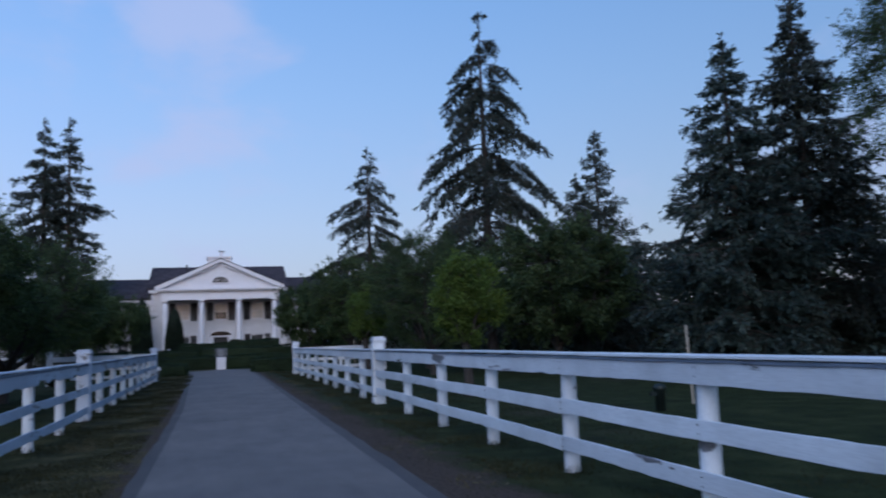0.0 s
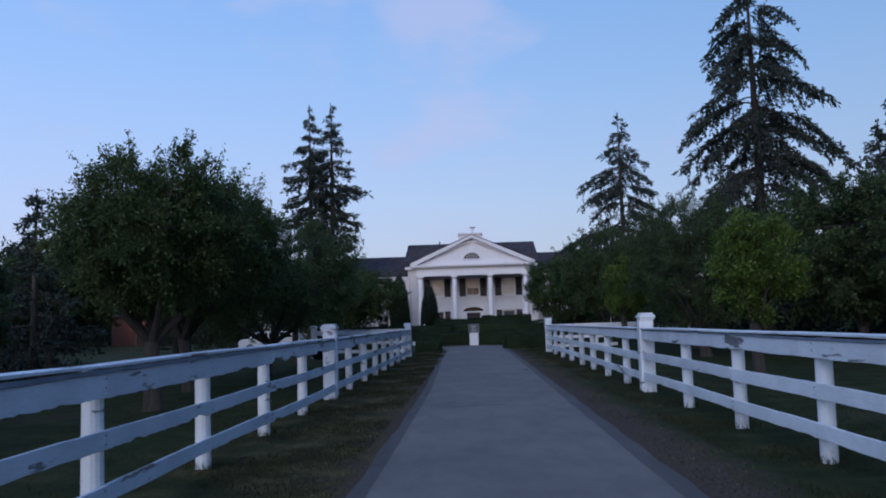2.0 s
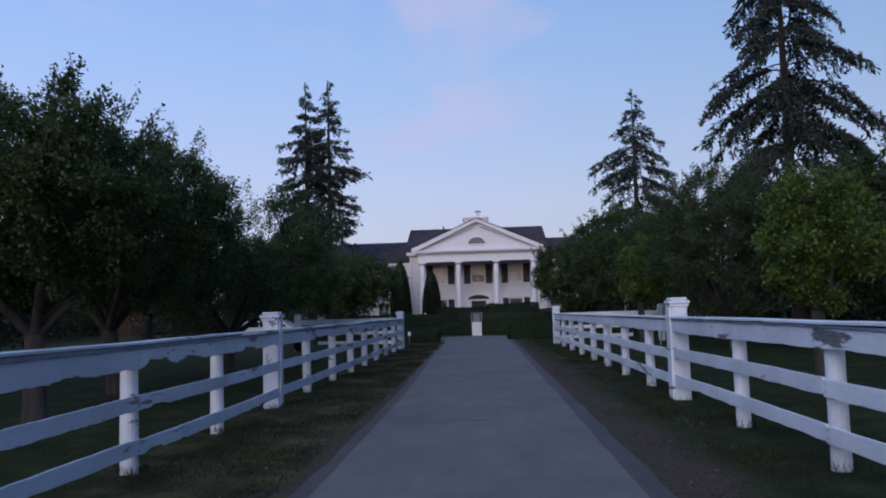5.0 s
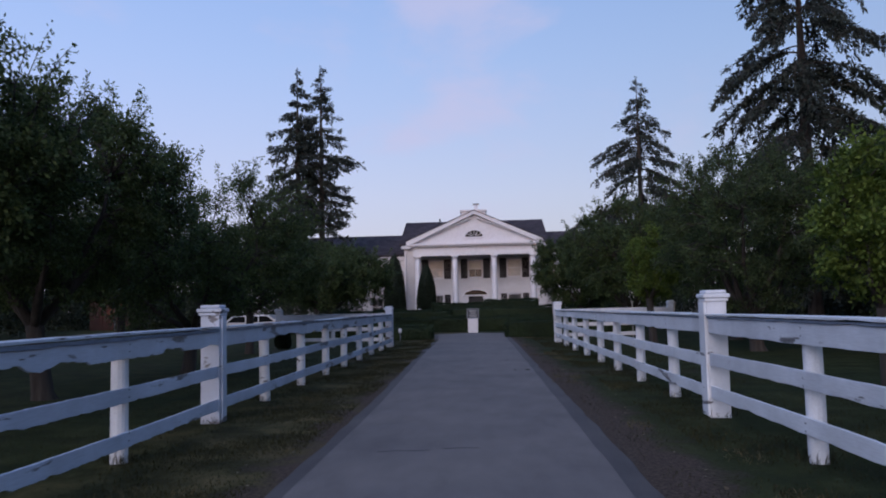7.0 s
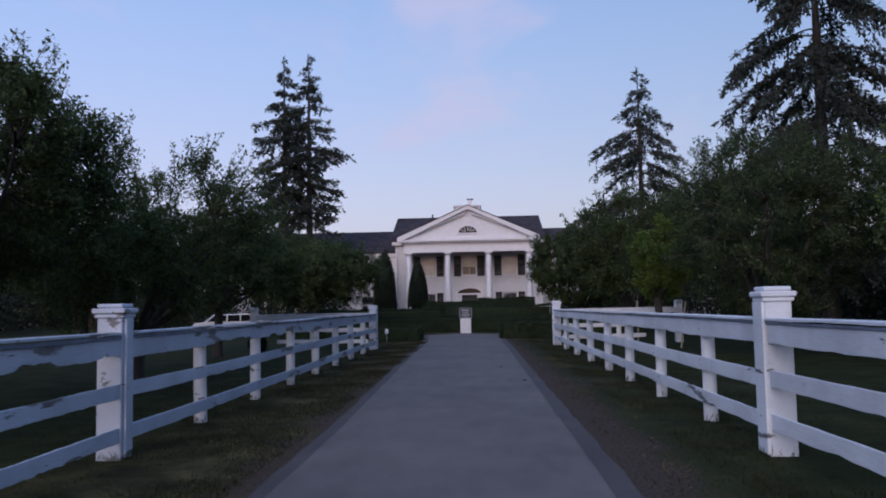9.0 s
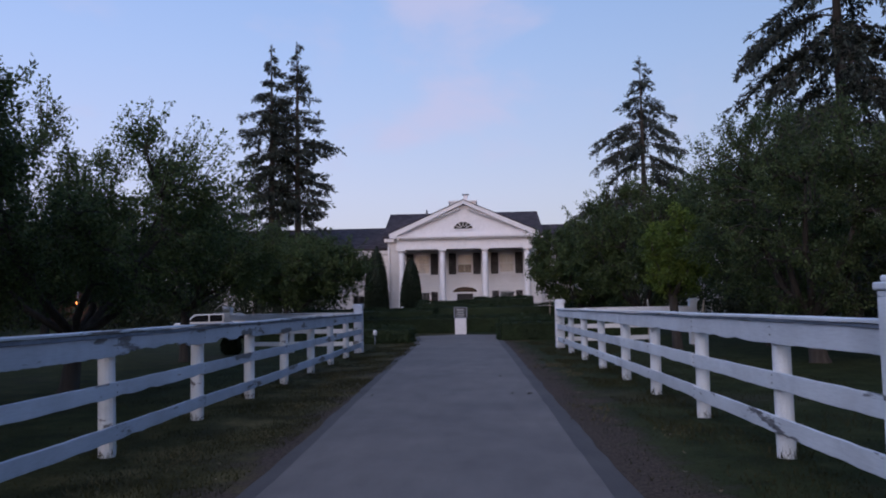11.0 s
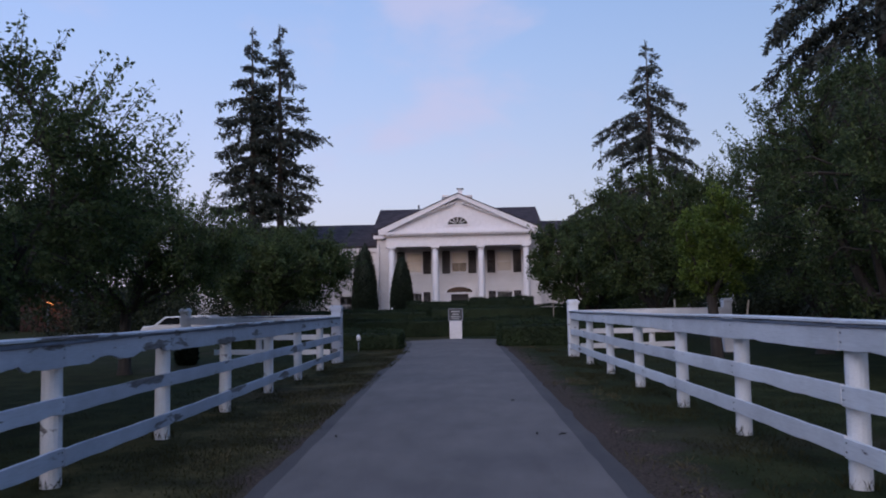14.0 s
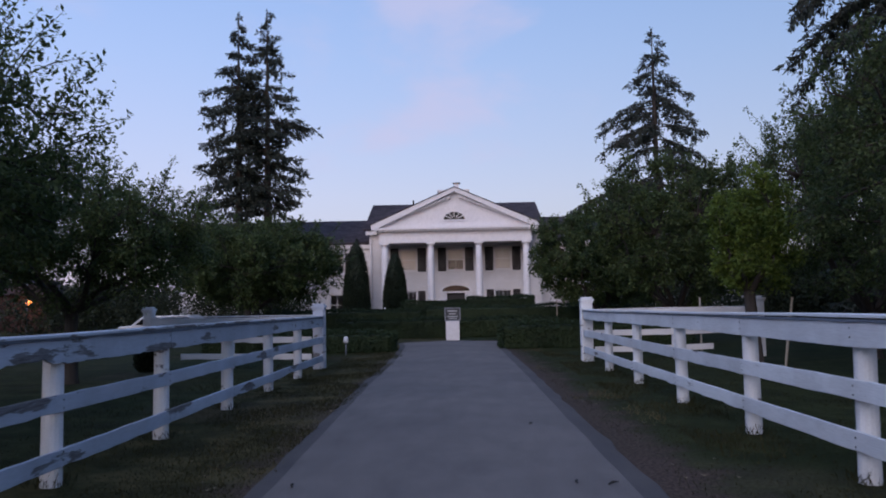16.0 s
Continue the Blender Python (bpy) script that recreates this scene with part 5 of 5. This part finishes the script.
def woods(name, spots, label, seed, card=0.34):
    """A far belt of trees: many ragged crowns down to the ground."""
    r = np.random.default_rng(seed)
    base, along, length = [], [], []
    for x, y, rad, h in spots:
        n = int(1500 * rad * h / 16 * max(1.0, (0.34 / card) ** 2))
        d = unit(r.normal(0, 1, (n, 3)))
        shell = r.uniform(0.55, 1.08, (n, 1))
        p = np.array([x, y, h * 0.5]) + d * shell * np.array([rad, rad, h * 0.52])
        p += 0.35 * np.sin(p * 2.3 + x)[:, [1, 2, 0]]
        p[:, 2] = np.clip(p[:, 2], 0.05, None)
        base.append(p)
        along.append(unit(r.normal(0, 1, (n, 3))))
        length.append(r.uniform(0.6, 1.3, n) * card)
    base, along, length = np.concatenate(base), np.concatenate(along), np.concatenate(length)
    across = unit(np.cross(along, r.normal(0, 1, base.shape)))
    return tagged(link_mesh(name, card_mesh(name, base, along, across, length, length * 0.7), M_WOODS), label, "woods", kind="stuff")


r = random.Random(77)
left_belt = [(-24 + r.uniform(-3, 3), y + r.uniform(-1.5, 1.5), r.uniform(2.6, 3.8), r.uniform(3.8, 5.2)) for y in list(range(-12, 44, 4)) + [88, 92]]
left_belt += [(-42 + r.uniform(-3, 3), y, 3.4, r.uniform(4.6, 6.0)) for y in range(44, 100, 5)]
left_belt += [(-20 + r.uniform(-2, 2), y, 3.0, r.uniform(3.6, 4.6)) for y in (70, 76, 84)]
right_belt = [(25 + r.uniform(-3, 3), y + r.uniform(-1.5, 1.5), r.uniform(2.8, 4.0), r.uniform(4.6, 6.4)) for y in range(-12, 92, 4)]
right_belt += [(20 + r.uniform(-1.5, 1.5), y, 3.0, r.uniform(4.2, 5.4)) for y in (40, 44, 52, 58, 64)]
back_belt = [(x + r.uniform(-2, 2), 97 + r.uniform(-3, 3), 3.4, r.uniform(4.0, 5.6)) for x in range(-72, 76, 5)]
behind_belt = [(x + r.uniform(-2, 2), -34 + r.uniform(-3, 3), 3.4, r.uniform(4.0, 6.0)) for x in range(-60, 62, 5)]
shrubs = [(x + r.uniform(-0.5, 0.5), 66.5 + r.uniform(-0.8, 0.8), 1.7, r.uniform(2.4, 3.1)) for x in np.arange(-24.5, -8.6, 1.7)]
shrubs += [(x + r.uniform(-0.5, 0.5), 63.5 + r.uniform(-0.8, 0.8), 1.7, r.uniform(2.3, 3.0)) for x in np.arange(9.5, 26, 1.8)]
woods("shrubbery", shrubs, "dark shrubbery in front of the side wings", 65, 0.16)
woods("far_woods", left_belt, "dark belt of leafy trees beyond the orchard", 61)
woods("far_woods", right_belt, "dark belt of leafy trees beyond the paddock", 62)
woods("far_woods", back_belt, "distant belt of trees behind the house", 63, 0.5)
woods("far_woods", behind_belt, "belt of trees across the road", 64, 0.5)

# ---------------- grass blades, fallen twigs ----------------
r = np.random.default_rng(9)


def blades(x0, x1, y0, y1, n, tall):
    x, y = r.uniform(x0, x1, n), r.uniform(y0, y1, n)
    clump = np.sin(x * 3.1 + 1.7 * np.sin(y * 1.3)) + np.sin(y * 2.3 + 1.1 * np.sin(x * 2.1)) + r.normal(0, 0.8, n)
    keep = clump > -0.5
    return np.stack([x, y, np.zeros(n)], axis=1)[keep], np.clip(tall * (0.6 + 0.25 * clump[keep]), 0.025, 0.16)


sets = [blades(-6.2, -2.6, 2, 44, 30000, 0.07), blades(-2.6, -1.0, 2, 44, 60000, 0.065), blades(3.0, 3.9, 2, 44, 34000, 0.075), blades(3.9, 7.2, 2, 44, 30000, 0.075), blades(2.3, 3.0, 4, 44, 5000, 0.04)]
for fence_x, rows in ((FENCE_L, posts_l), (FENCE_R, posts_r)):
    for y in rows:
        w, d = r.uniform(0, 6.283, 90), 0.10 + np.abs(r.normal(0, 0.07, 90))
        sets.append((np.stack([fence_x + d * np.cos(w), y + d * np.sin(w), np.zeros(90)], axis=1), r.uniform(0.06, 0.20, 90)))
p, tall = np.concatenate([q[0] for q in sets]), np.concatenate([q[1] for q in sets])
along = unit(np.stack([r.normal(0, 0.45, len(p)), r.normal(0, 0.45, len(p)), np.ones(len(p))], axis=1))
across = unit(np.cross(along, r.normal(0, 1, p.shape)))
tagged(link_mesh("grass", card_mesh("grass", p, along, across, tall * 0.8, 0.008, 0.1), M_BLADE), "short dark tufted grass along the fences", "grass", kind="stuff")

# dry straw-coloured tufts on the verges
M_STRAW = leaf_material("dry_grass", (0.066, 0.056, 0.030), (0.165, 0.142, 0.085), 0.3)
p, tall = [], []
for x0, x1, n in ((-2.3, -0.98, 150), (2.35, 3.3, 60)):
    for i in range(n):
        cx, cy = r.uniform(x0, x1), r.uniform(4, 45)
        if math.sin(cy * 0.9 + 2 * math.sin(cx * 2)) + r.normal(0, 0.5) < 0.1:
            continue
        m = int(r.integers(30, 110))
        p.append(np.stack([cx + r.normal(0, 0.09, m), cy + r.normal(0, 0.22, m), np.zeros(m)], axis=1))
        tall.append(r.uniform(0.02, 0.08, m))
p, tall = np.concatenate(p), np.concatenate(tall)
along = unit(np.stack([r.normal(0, 0.9, len(p)), r.normal(0, 0.9, len(p)), np.ones(len(p))], axis=1))
across = unit(np.cross(along, r.normal(0, 1, p.shape)))
tagged(link_mesh("dry_grass", card_mesh("dry_grass", p, along, across, tall, 0.009, 0.1), M_STRAW), "pale dry grass tufts on the verge beside the drive", "grass", kind="stuff")

n = 170
x = np.where(r.random(n) < 0.65, -1.05 - np.abs(r.normal(0, 0.28, n)), 2.40 + np.abs(r.normal(0, 0.3, n)))
p = np.stack([x, r.uniform(4, 46, n), np.full(n, 0.022)], axis=1)
along = unit(np.stack([r.normal(0, 1, n), r.normal(0, 1, n), r.normal(0, 0.15, n)], axis=1))
across = unit(np.cross(along, np.array([0.0, 0.0, 1.0]) + r.normal(0, 0.2, (n, 3))))
M_LITTER = leaf_material("dry_leaves", (0.09, 0.065, 0.04), (0.22, 0.17, 0.11), 0.1)
tagged(link_mesh("fallen_leaves", card_mesh("fallen_leaves", p, along, across, r.uniform(0.03, 0.07, n), 0.035, 0.15), M_LITTER), "dry pale leaves scattered along the verge", "leaves", kind="stuff")

for at, turn in (((1.55, 25.9), 80), ((1.78, 25.85), 40), ((-0.62, 25.9), 95), ((1.45, 28.9), 70)):
    v, f = [], []
    tube(v, f, [(0, 0, 0.006), (0.05, 0.012, 0.012), (0.11, 0.0, 0.006)], [0.007, 0.009, 0.004], 5)
    ob = link_mesh("twig", mesh_from("twig", v, f), M_TWIG)
    ob.matrix_basis = pose(*at, 0.045, 0, 0, turn)
    tagged(ob, "small dark fallen twig lying on the asphalt", "twig", "fallen twigs")
